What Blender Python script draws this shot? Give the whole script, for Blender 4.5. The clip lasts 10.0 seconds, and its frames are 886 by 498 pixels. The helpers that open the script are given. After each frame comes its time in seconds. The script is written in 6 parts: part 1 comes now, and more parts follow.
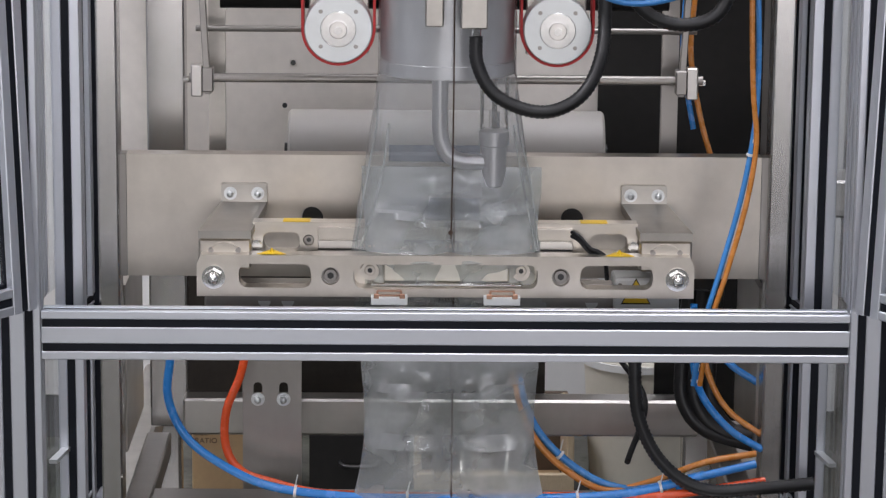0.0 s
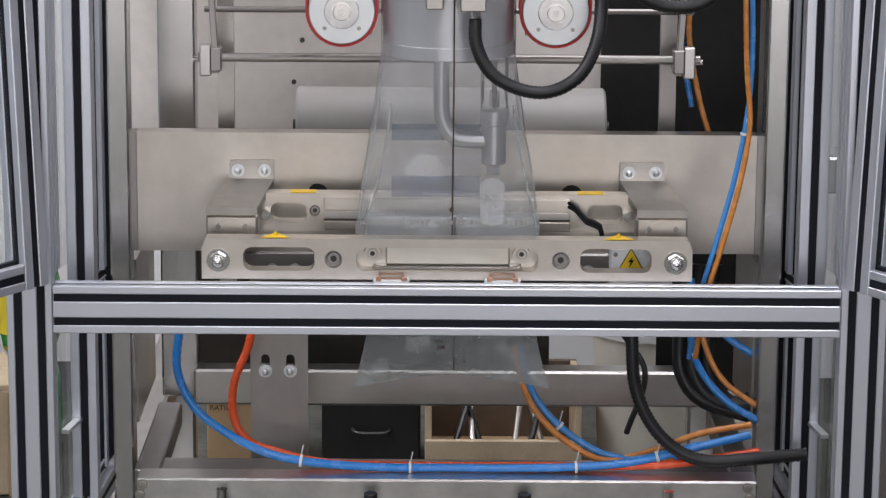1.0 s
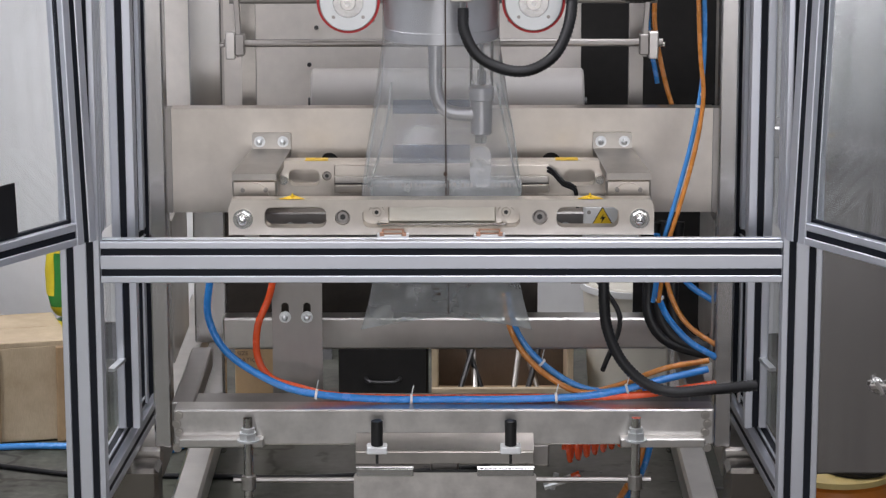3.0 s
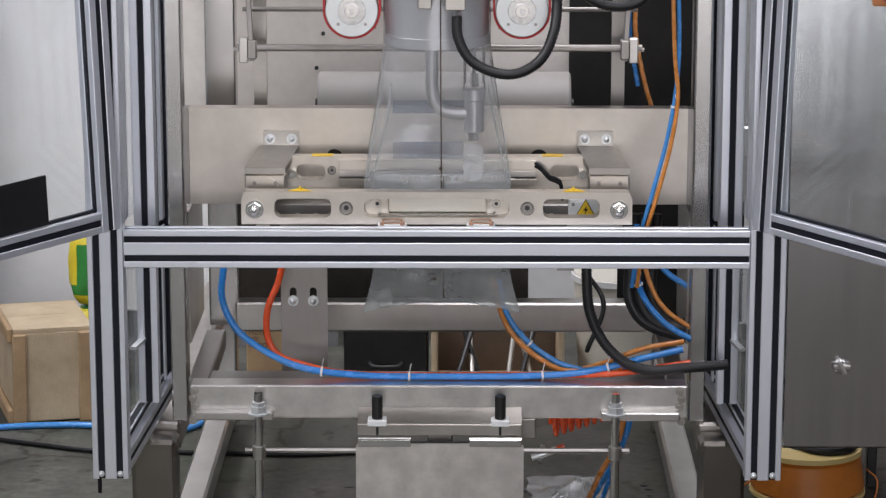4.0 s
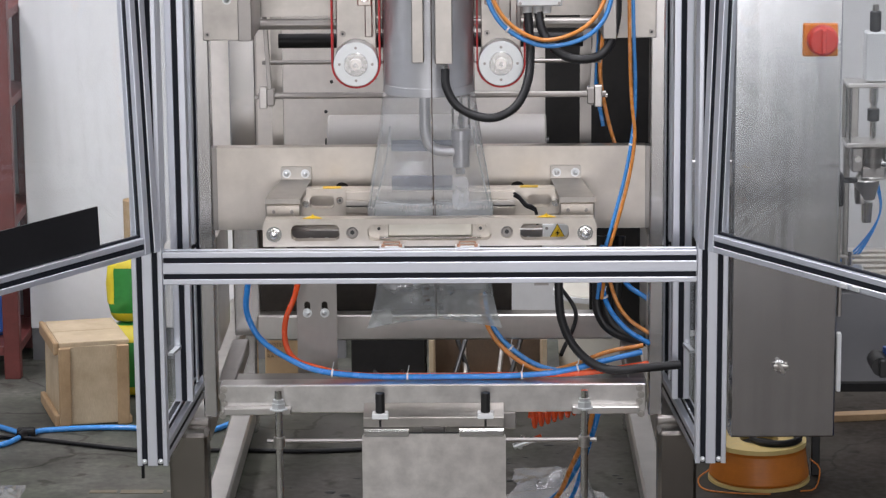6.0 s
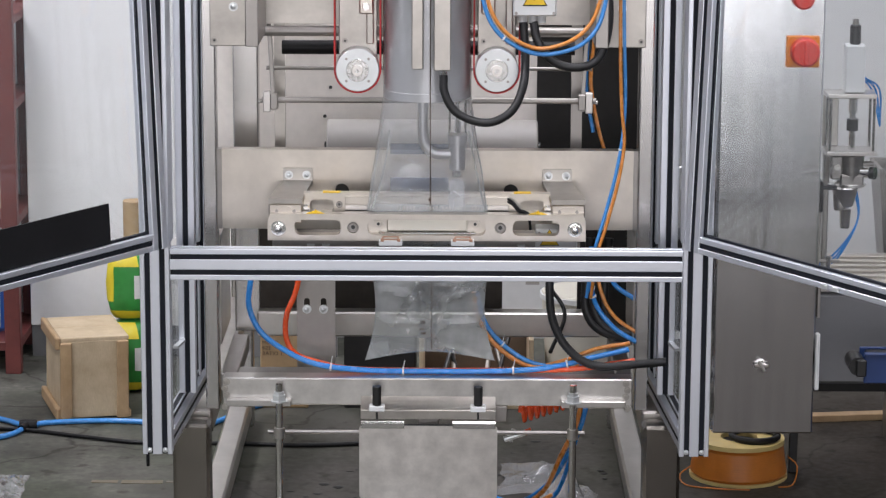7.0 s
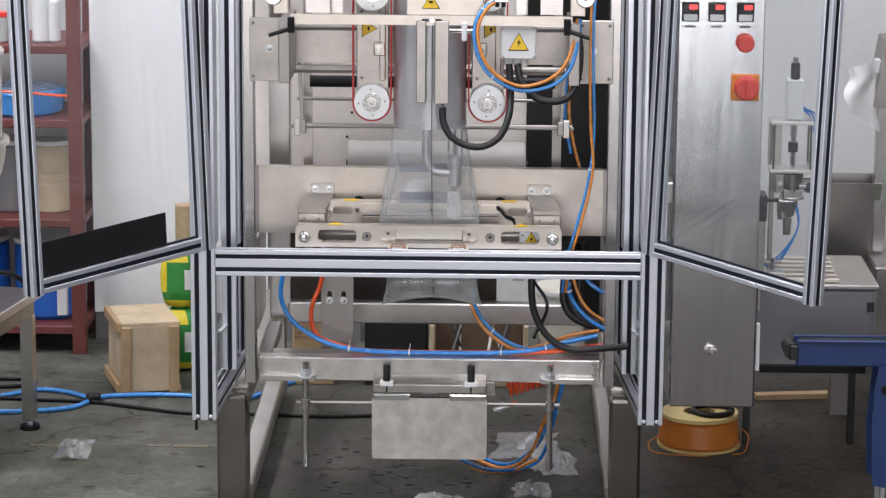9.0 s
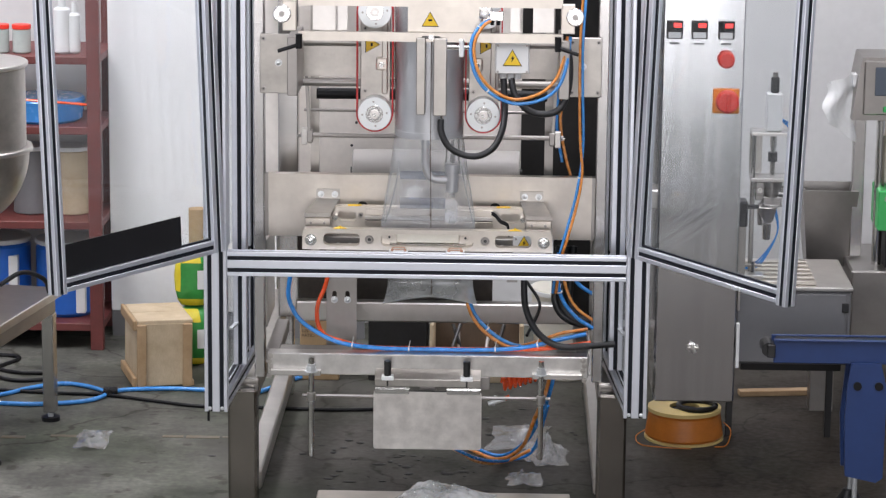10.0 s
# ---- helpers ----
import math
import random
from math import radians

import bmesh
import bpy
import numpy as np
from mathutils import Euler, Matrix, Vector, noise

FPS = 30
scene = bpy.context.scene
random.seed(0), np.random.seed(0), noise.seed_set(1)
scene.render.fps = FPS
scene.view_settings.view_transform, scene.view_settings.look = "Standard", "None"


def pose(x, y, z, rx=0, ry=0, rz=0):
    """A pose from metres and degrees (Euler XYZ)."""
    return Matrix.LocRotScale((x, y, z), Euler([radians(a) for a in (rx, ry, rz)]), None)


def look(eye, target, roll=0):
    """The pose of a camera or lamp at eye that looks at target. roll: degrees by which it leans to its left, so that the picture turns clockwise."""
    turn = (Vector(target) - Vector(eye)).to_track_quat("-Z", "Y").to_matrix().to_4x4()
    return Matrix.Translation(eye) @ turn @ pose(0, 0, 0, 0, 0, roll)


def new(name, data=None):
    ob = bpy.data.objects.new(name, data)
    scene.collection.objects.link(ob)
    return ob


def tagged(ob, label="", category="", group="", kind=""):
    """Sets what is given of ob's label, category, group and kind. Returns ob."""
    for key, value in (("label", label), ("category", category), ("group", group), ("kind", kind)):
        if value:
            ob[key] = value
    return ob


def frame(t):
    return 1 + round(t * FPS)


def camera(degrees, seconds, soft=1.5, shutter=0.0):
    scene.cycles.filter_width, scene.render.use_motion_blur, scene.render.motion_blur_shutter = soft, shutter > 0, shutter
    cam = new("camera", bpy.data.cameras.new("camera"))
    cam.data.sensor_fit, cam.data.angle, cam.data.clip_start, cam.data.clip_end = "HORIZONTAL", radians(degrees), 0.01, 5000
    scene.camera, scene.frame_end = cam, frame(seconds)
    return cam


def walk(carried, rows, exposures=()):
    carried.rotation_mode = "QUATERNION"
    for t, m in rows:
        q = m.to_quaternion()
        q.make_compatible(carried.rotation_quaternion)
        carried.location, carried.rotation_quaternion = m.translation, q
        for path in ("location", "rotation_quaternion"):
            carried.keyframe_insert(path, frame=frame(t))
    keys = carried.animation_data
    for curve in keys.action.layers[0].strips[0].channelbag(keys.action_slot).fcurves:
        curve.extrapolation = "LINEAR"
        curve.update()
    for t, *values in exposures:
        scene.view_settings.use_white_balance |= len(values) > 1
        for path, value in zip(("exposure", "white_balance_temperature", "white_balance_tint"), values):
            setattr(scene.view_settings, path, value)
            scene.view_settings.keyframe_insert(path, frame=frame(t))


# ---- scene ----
cam = camera(18.0, 10.0, 1.3)

PATH = [
    (0, (-0.068, -3.933, 1.741), (-0.0371, -1.9743, 1.3374), 0.53),
    (0.5, (-0.065, -3.949, 1.757), (-0.0381, -1.9930, 1.3394), 0.20),
    (1, (-0.024, -4.030, 1.791), (-0.0155, -2.0773, 1.3573), 0.42),
    (1.5, (-0.007, -4.174, 1.798), (-0.0051, -2.2205, 1.3675), 0.38),
    (2, (-0.002, -4.356, 1.842), (-0.0016, -2.4050, 1.4020), 0.28),
    (2.5, (0.017, -4.499, 1.865), (0.0095, -2.5488, 1.4219), -0.04),
    (4, (0.064, -5.087, 1.948), (0.0442, -3.1357, 1.5081), -0.02),
    (4.5, (0.089, -5.311, 1.994), (0.0646, -3.3589, 1.5613), 0.07),
    (5, (0.101, -5.553, 2.036), (0.0744, -3.5991, 1.6076), -0.17),
    (5.5, (0.126, -5.855, 2.100), (0.0928, -3.9006, 1.6750), -0.71),
    (7, (0.055, -6.225, 2.144), (0.0497, -4.2674, 1.7337), 0.24),
    (7.5, (0.105, -6.706, 2.259), (0.0856, -4.7491, 1.8477), 0.32),
    (8, (0.127, -7.002, 2.336), (0.1012, -5.0454, 1.9210), 0.46),
    (8.5, (0.147, -7.165, 2.369), (0.1175, -5.2087, 1.9540), 0.53),
    (9, (0.184, -7.494, 2.449), (0.1468, -5.5383, 2.0306), 0.39),
    (9.5, (0.216, -7.835, 2.531), (0.1736, -5.8801, 2.1111), 0.48),
    (10, (0.230, -7.980, 2.559), (0.1854, -6.0250, 2.1414), 0.58),
]
walk(cam, [(t, look(eye, target, roll)) for t, eye, target, roll in PATH], exposures=((0.0, -0.60, 6450, 16), (2.5, -0.50, 6450, 16), (4.0, -0.46, 6450, 16), (5.0, -0.32, 6450, 16), (7.5, -0.28, 6450, 16), (8.6, -0.27, 6450, 16), (10.0, -0.16, 6450, 16)))

# ---- light and exposure ----
scene.view_settings.exposure = 0.0
world = bpy.data.worlds.new("hall_sky")
scene.world = world
world.use_nodes = True
sky = world.node_tree.nodes.new("ShaderNodeTexSky")
sky.sky_type, sky.sun_disc, sky.sun_elevation, sky.sun_rotation = "NISHITA", False, radians(48), radians(200)
world.node_tree.links.new(sky.outputs[0], world.node_tree.nodes["Background"].inputs[0])
world.node_tree.nodes["Background"].inputs[1].default_value = 0.1


def area(name, m, sx, sy, watts, colour=(1.0, 0.97, 0.93)):
    data = bpy.data.lights.new(name, "AREA")
    data.shape, data.size, data.size_y, data.energy, data.color = "RECTANGLE", sx, sy, watts, colour
    ob = new(name, data)
    ob.matrix_world = m
    return ob


# added lamps in assumed, unseen roof openings and a gate behind the camera
for x, watts in ((-2.6, 410.0), (0.6, 190.0), (3.8, 115.0)):
    area("added_roof_lamp", pose(x, -1.3, 4.56), 1.2, 7.2, watts, (0.97, 0.98, 1.0))
area("added_front_lamp", pose(0.4, -11.9, 1.87, 90, 0, 0), 6.0, 3.6, 265.0, (0.97, 0.98, 1.0))


# ---- materials ----
def nodes_of(name):
    m = bpy.data.materials.new(name)
    m.use_nodes = True
    return m, m.node_tree.nodes, m.node_tree.links, m.node_tree.nodes["Principled BSDF"]


def mat(name, col, rough=0.5, metal=0.0, var=0.15, scale=6.0, fine=90.0, bump=0.03, stretch=(1, 1, 1), col2=None, spread=0.12, coat=0.0, spec=0.5):
    """Two scales of noise: broad stains in the colour, fine grain in roughness and relief."""
    m, n, l, b = nodes_of(name)
    tc = n.new("ShaderNodeTexCoord")
    mp = n.new("ShaderNodeMapping")
    mp.inputs["Scale"].default_value = stretch
    l.new(tc.outputs["Object"], mp.inputs["Vector"])
    big = n.new("ShaderNodeTexNoise")
    big.inputs["Scale"].default_value, big.inputs["Detail"].default_value, big.inputs["Roughness"].default_value = scale, 6, 0.62
    l.new(tc.outputs["Object"], big.inputs["Vector"])
    small = n.new("ShaderNodeTexNoise")
    small.inputs["Scale"].default_value, small.inputs["Detail"].default_value = fine, 3
    l.new(mp.outputs["Vector"], small.inputs["Vector"])
    ramp = n.new("ShaderNodeValToRGB")
    ramp.color_ramp.elements[0].position, ramp.color_ramp.elements[1].position = 0.3, 0.72
    lo = tuple(c * (1 - var) for c in col)
    hi = col2 or tuple(min(1, c * (1 + var)) for c in col)
    ramp.color_ramp.elements[0].color, ramp.color_ramp.elements[1].color = (*lo, 1), (*hi, 1)
    l.new(big.outputs["Fac"], ramp.inputs["Fac"])
    mix = n.new("ShaderNodeMix")
    mix.data_type, mix.blend_type = "RGBA", "MULTIPLY"
    mix.inputs["Factor"].default_value = min(1.0, var * (0.5 if metal > 0.5 else 1.5))
    l.new(ramp.outputs["Color"], mix.inputs["A"])
    l.new(small.outputs["Fac"], mix.inputs["B"])
    l.new(mix.outputs["Result"], b.inputs["Base Color"])
    mr = n.new("ShaderNodeMapRange")
    mr.inputs["To Min"].default_value, mr.inputs["To Max"].default_value = max(0.03, rough - spread), min(1.0, rough + spread)
    l.new(small.outputs["Fac"], mr.inputs["Value"])
    l.new(mr.outputs["Result"], b.inputs["Roughness"])
    bp = n.new("ShaderNodeBump")
    bp.inputs["Strength"].default_value, bp.inputs["Distance"].default_value = min(1.0, bump * 5), 0.0004
    l.new(small.outputs["Fac"], bp.inputs["Height"])
    if metal < 0.5:
        l.new(bp.outputs["Normal"], b.inputs["Normal"])
    b.inputs["Metallic"].default_value = metal
    b.inputs["Coat Weight"].default_value = coat
    b.inputs["Specular IOR Level"].default_value = spec
    return m


def clear(name, haze, tint=(1, 1, 1), rough=0.05, gloss=1.0, wrinkle=0.0, wscale=25.0):
    """Thin clear sheet: see-through, a share of milky diffuse and a fresnel gloss."""
    m, n, l, b = nodes_of(name)
    n.remove(b)
    out = n["Material Output"]
    tr, df, gl = n.new("ShaderNodeBsdfTransparent"), n.new("ShaderNodeBsdfDiffuse"), n.new("ShaderNodeBsdfGlossy")
    tr.inputs[0].default_value, df.inputs[0].default_value = (*tint, 1), (0.85, 0.87, 0.88, 1)
    gl.inputs["Roughness"].default_value = rough
    m1, m2 = n.new("ShaderNodeMixShader"), n.new("ShaderNodeMixShader")
    tc, no, mr = n.new("ShaderNodeTexCoord"), n.new("ShaderNodeTexNoise"), n.new("ShaderNodeMapRange")
    no.inputs["Scale"].default_value, no.inputs["Detail"].default_value = wscale, 4
    l.new(tc.outputs["Object"], no.inputs["Vector"])
    mr.inputs["From Min"].default_value, mr.inputs["From Max"].default_value = 0.35, 0.7
    mr.inputs["To Min"].default_value, mr.inputs["To Max"].default_value = haze * 0.55, min(1, haze * 1.5)
    l.new(no.outputs["Fac"], mr.inputs["Value"])
    l.new(mr.outputs["Result"], m1.inputs["Fac"])
    l.new(tr.outputs[0], m1.inputs[1])
    l.new(df.outputs[0], m1.inputs[2])
    fr, pw, ml = n.new("ShaderNodeLayerWeight"), n.new("ShaderNodeMath"), n.new("ShaderNodeMath")
    pw.operation, ml.operation = "POWER", "MULTIPLY_ADD"
    pw.inputs[1].default_value = 4.0
    ml.inputs[1].default_value, ml.inputs[2].default_value = 0.6 * gloss, 0.045 * gloss
    l.new(fr.outputs["Facing"], pw.inputs[0])
    l.new(pw.outputs[0], ml.inputs[0])
    l.new(ml.outputs[0], m2.inputs["Fac"])
    l.new(m1.outputs[0], m2.inputs[1])
    l.new(gl.outputs[0], m2.inputs[2])
    if wrinkle:
        bp = n.new("ShaderNodeBump")
        bp.inputs["Strength"].default_value, bp.inputs["Distance"].default_value = wrinkle, 0.01
        l.new(no.outputs["Fac"], bp.inputs["Height"])
        for s in (fr, gl, df):
            l.new(bp.outputs["Normal"], s.inputs["Normal"])
    l.new(m2.outputs[0], out.inputs["Surface"])
    return m


def satin(name, col, rough):
    """Fine-ground sheet steel: a narrow soft gloss with upright grinding marks and faint smears."""
    m, n, l, b = nodes_of(name)
    n.remove(b)
    gl = n.new("ShaderNodeBsdfGlossy")
    gl.distribution = "BECKMANN"
    tc, mp, grain, smear = n.new("ShaderNodeTexCoord"), n.new("ShaderNodeMapping"), n.new("ShaderNodeTexNoise"), n.new("ShaderNodeTexNoise")
    mp.inputs["Scale"].default_value = (9, 9, 0.35)
    l.new(tc.outputs["Object"], mp.inputs["Vector"])
    grain.inputs["Scale"].default_value, grain.inputs["Detail"].default_value = 4.0, 5
    smear.inputs["Scale"].default_value, smear.inputs["Detail"].default_value = 5.0, 5
    l.new(mp.outputs["Vector"], grain.inputs["Vector"])
    l.new(tc.outputs["Object"], smear.inputs["Vector"])
    ramp, mr, ad = n.new("ShaderNodeValToRGB"), n.new("ShaderNodeMapRange"), n.new("ShaderNodeMath")
    ad.operation = "ADD"
    l.new(grain.outputs["Fac"], ad.inputs[0])
    l.new(smear.outputs["Fac"], ad.inputs[1])
    mr.inputs["From Min"].default_value, mr.inputs["From Max"].default_value = 0.6, 1.4
    l.new(ad.outputs[0], mr.inputs["Value"])
    l.new(mr.outputs["Result"], ramp.inputs["Fac"])
    ramp.color_ramp.elements[0].color = (*(c * 0.86 for c in col), 1)
    ramp.color_ramp.elements[1].color = (*(min(1, c * 1.1) for c in col), 1)
    l.new(ramp.outputs["Color"], gl.inputs["Color"])
    r2 = n.new("ShaderNodeMapRange")
    r2.inputs["To Min"].default_value, r2.inputs["To Max"].default_value = rough - 0.02, rough + 0.03
    l.new(grain.outputs["Fac"], r2.inputs["Value"])
    l.new(r2.outputs["Result"], gl.inputs["Roughness"])
    l.new(gl.outputs[0], n["Material Output"].inputs["Surface"])
    return m


def glow(name, col, strength):
    m, n, l, b = nodes_of(name)
    b.inputs["Base Color"].default_value = (*col, 1)
    b.inputs["Emission Color"].default_value, b.inputs["Emission Strength"].default_value = (*col, 1), strength
    return m


ALU = mat("anodised_aluminium", (0.74, 0.765, 0.82), 0.37, 0.88, 0.05, 3, 60, 0.001, (1, 1, 1), spread=0.02)
RUBBER = mat("black_slot_cover", (0.010, 0.012, 0.018), 0.5, 0.0, 0.2, 8, 80, 0.01, spec=0.2)
STEEL = mat("brushed_stainless", (0.64, 0.615, 0.585), 0.29, 1.0, 0.13, 7, 9, 0.0, (1, 3, 8), spread=0.012)
STEEL_V = mat("brushed_stainless_upright", (0.58, 0.565, 0.55), 0.24, 1.0, 0.07, 4, 9, 0.0, (8, 8, 1), spread=0.012)
STEEL_W = mat("warm_milled_steel", (0.66, 0.61, 0.545), 0.33, 1.0, 0.13, 8, 40, 0.0, (1, 1, 1), spread=0.03)
STEEL_D = mat("dull_steel", (0.36, 0.34, 0.32), 0.36, 1.0, 0.12, 7, 60, 0.0, spread=0.03)
STEEL_M = mat("grey_rolled_steel", (0.46, 0.435, 0.40), 0.32, 1.0, 0.16, 12, 30, 0.0, (1, 1, 3), spread=0.04)
TUBE = mat("satin_tube_steel", (0.72, 0.72, 0.73), 0.40, 1.0, 0.08, 6, 12, 0.0, (6, 6, 1), spread=0.04)
RAIL = mat("bright_scuffed_sheet", (0.68, 0.66, 0.63), 0.33, 1.0, 0.18, 16, 30, 0.0, (1, 4, 4), spread=0.06)
FLAPSTEEL = mat("scuffed_flap_sheet", (0.66, 0.63, 0.59), 0.40, 1.0, 0.20, 18, 30, 0.0, (1, 4, 4), spread=0.05)
# the front legs' shade is put into this darker steel colour
LEGSTEEL = mat("shaded_leg_steel", (0.24, 0.22, 0.195), 0.25, 1.0, 0.15, 6, 20, 0.0, (6, 6, 1), spread=0.03)
CHROME = mat("polished_steel", (0.75, 0.74, 0.72), 0.16, 1.0, 0.04, 10, 60, 0.0, spread=0.02)
ZINC = mat("zinc_plated", (0.70, 0.72, 0.72), 0.34, 0.7, 0.06, 14, 60, 0.0, spread=0.04)
DARKBOLT = mat("dark_bolt", (0.06, 0.06, 0.06), 0.35, 0.8, 0.1, 20, 100, 0.01)
BLACK = mat("black_plastic", (0.010, 0.010, 0.011), 0.4, 0.0, 0.2, 10, 90, 0.01, spec=0.25)
BLACKHOSE = mat("black_corrugated", (0.014, 0.014, 0.015), 0.42, 0.0, 0.2, 10, 90, 0.01)
BLUE = mat("blue_tube", (0.025, 0.26, 0.74), 0.25, 0.0, 0.1, 6, 60, 0.004, coat=0.3)
BLUE_L = mat("light_blue_tube", (0.06, 0.30, 0.74), 0.25, 0.0, 0.1, 6, 60, 0.004, coat=0.3)
ORANGE = mat("orange_tube", (0.72, 0.27, 0.05), 0.28, 0.0, 0.1, 6, 60, 0.004, coat=0.3)
REDTUBE = mat("orange_red_tube", (0.86, 0.10, 0.02), 0.25, 0.0, 0.08, 6, 60, 0.004, coat=0.3)
BELT = mat("red_belt", (0.60, 0.035, 0.035), 0.55, 0.0, 0.12, 12, 120, 0.02)
WHITE_P = mat("white_plastic", (0.74, 0.75, 0.74), 0.4, 0.0, 0.03, 6, 60, 0.01)
YELLOW = mat("yellow_sign", (0.86, 0.56, 0.02), 0.45, 0.0, 0.04, 8, 60, 0.004)
COPPER = mat("copper", (0.50, 0.29, 0.20), 0.35, 1.0, 0.1, 20, 90, 0.01)
RED = mat("red_plastic", (0.82, 0.05, 0.03), 0.35, 0.0, 0.05, 8, 60, 0.004)
AMBER = mat("orange_plate", (0.86, 0.26, 0.015), 0.4, 0.0, 0.05, 8, 60, 0.004)
WALL = mat("white_wall_paint", (0.90, 0.90, 0.89), 0.75, 0.0, 0.05, 1.3, 40, 0.02)
GREYHALL = mat("grey_hall_paint", (0.52, 0.53, 0.55), 0.8, 0.0, 0.1, 0.7, 30, 0.02)
HALL = mat("hall_plaster", (0.80, 0.80, 0.78), 0.8, 0.0, 0.08, 0.7, 30, 0.02)
FLOOR = mat("worn_concrete", (0.185, 0.183, 0.163), 0.6, 0.0, 0.55, 3.4, 45, 0.05, col2=(0.29, 0.288, 0.25), spread=0.2, spec=0.12)


def dirt_and_dark(m, cx, cy, rx, ry, col, rough_edge, seed):
    """A floor material's soft, uneven-edged patch: trodden dirt, plus dark added out of view."""
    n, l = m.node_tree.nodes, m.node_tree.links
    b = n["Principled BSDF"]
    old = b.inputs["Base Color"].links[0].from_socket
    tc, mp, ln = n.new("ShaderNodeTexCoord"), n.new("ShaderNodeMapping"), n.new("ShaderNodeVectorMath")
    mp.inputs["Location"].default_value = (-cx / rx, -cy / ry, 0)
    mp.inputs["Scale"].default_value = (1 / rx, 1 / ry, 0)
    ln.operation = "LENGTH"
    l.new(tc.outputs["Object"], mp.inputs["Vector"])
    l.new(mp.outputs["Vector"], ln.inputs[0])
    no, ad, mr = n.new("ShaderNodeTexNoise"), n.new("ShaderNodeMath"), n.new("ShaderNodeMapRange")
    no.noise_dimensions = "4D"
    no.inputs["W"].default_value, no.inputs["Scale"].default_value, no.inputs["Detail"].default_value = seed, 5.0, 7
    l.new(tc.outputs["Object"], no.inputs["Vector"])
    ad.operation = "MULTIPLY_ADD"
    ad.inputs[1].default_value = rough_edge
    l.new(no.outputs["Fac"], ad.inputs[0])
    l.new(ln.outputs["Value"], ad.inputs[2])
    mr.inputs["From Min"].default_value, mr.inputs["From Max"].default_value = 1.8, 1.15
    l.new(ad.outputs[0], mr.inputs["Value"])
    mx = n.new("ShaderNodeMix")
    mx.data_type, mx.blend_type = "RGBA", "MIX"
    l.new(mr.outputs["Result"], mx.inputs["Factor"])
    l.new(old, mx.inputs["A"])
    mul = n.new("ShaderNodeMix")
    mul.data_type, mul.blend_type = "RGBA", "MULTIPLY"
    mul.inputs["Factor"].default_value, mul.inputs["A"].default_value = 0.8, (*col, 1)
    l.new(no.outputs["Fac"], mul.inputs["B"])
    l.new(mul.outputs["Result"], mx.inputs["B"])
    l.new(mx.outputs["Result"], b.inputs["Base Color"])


# dirt on the right; its unseen front stretch is added to darken the cabinet's reflection
dirt_and_dark(FLOOR, 1.9, -0.9, 1.6, 3.6, (0.064, 0.052, 0.041), 0.7, 2.0)
dirt_and_dark(FLOOR, 0.05, 0.85, 0.62, 0.8, (0.12, 0.112, 0.10), 0.7, 7.0)


def worn(m):
    """Hairline cracks, dark specks and wide greenish patches in a concrete floor."""
    n, l = m.node_tree.nodes, m.node_tree.links
    b = n["Principled BSDF"]
    tc = n.new("ShaderNodeTexCoord")

    def layer(value, lo, hi, colour, amount):
        mr, mx = n.new("ShaderNodeMapRange"), n.new("ShaderNodeMix")
        mr.inputs["From Min"].default_value, mr.inputs["From Max"].default_value = lo, hi
        mr.inputs["To Max"].default_value = amount
        l.new(value, mr.inputs["Value"])
        mx.data_type, mx.blend_type = "RGBA", "MULTIPLY"
        mx.inputs["B"].default_value = (*colour, 1)
        l.new(mr.outputs["Result"], mx.inputs["Factor"])
        l.new(b.inputs["Base Color"].links[0].from_socket, mx.inputs["A"])
        l.new(mx.outputs["Result"], b.inputs["Base Color"])
    wide, speck, warp = (n.new("ShaderNodeTexNoise") for _ in range(3))
    for node, scale, detail in ((wide, 2.1, 5), (speck, 13.0, 7), (warp, 3.0, 4)):
        node.inputs["Scale"].default_value, node.inputs["Detail"].default_value = scale, detail
        l.new(tc.outputs["Object"], node.inputs["Vector"])
    layer(wide.outputs["Fac"], 0.44, 0.60, (0.74, 0.80, 0.72), 1.0)
    layer(speck.outputs["Fac"], 0.60, 0.68, (0.42, 0.40, 0.37), 0.8)
    add = n.new("ShaderNodeVectorMath")
    add.operation = "MULTIPLY_ADD"
    add.inputs[1].default_value = (0.5, 0.5, 0.5)
    l.new(warp.outputs["Color"], add.inputs[0])
    l.new(tc.outputs["Object"], add.inputs[2])
    vo = n.new("ShaderNodeTexVoronoi")
    vo.feature = "DISTANCE_TO_EDGE"
    vo.inputs["Scale"].default_value = 0.9
    l.new(add.outputs[0], vo.inputs["Vector"])
    layer(vo.outputs["Distance"], 0.011, 0.003, (0.45, 0.43, 0.40), 0.8)


worn(FLOOR)
FLOORLINE = mat("worn_yellow_line", (0.27, 0.195, 0.095), 0.6, 0.0, 0.4, 14, 60, 0.02, col2=(0.20, 0.19, 0.16))
PINE = mat("pale_pine", (0.60, 0.46, 0.29), 0.6, 0.0, 0.22, 9, 60, 0.05, (14, 14, 1.2), col2=(0.70, 0.57, 0.39))
PINE_D = mat("brown_pine", (0.45, 0.29, 0.15), 0.6, 0.0, 0.22, 9, 60, 0.05, (14, 14, 1.2), col2=(0.55, 0.38, 0.21))
DARKWOOD = mat("shaded_crate_wood", (0.13, 0.09, 0.06), 0.65, 0.0, 0.3, 9, 60, 0.05, (14, 14, 1.2))
CARD = mat("cardboard", (0.47, 0.32, 0.17), 0.75, 0.0, 0.12, 6, 70, 0.03)
INK = mat("dark_print", (0.07, 0.04, 0.025), 0.7, 0.0, 0.2, 30, 90, 0.0)
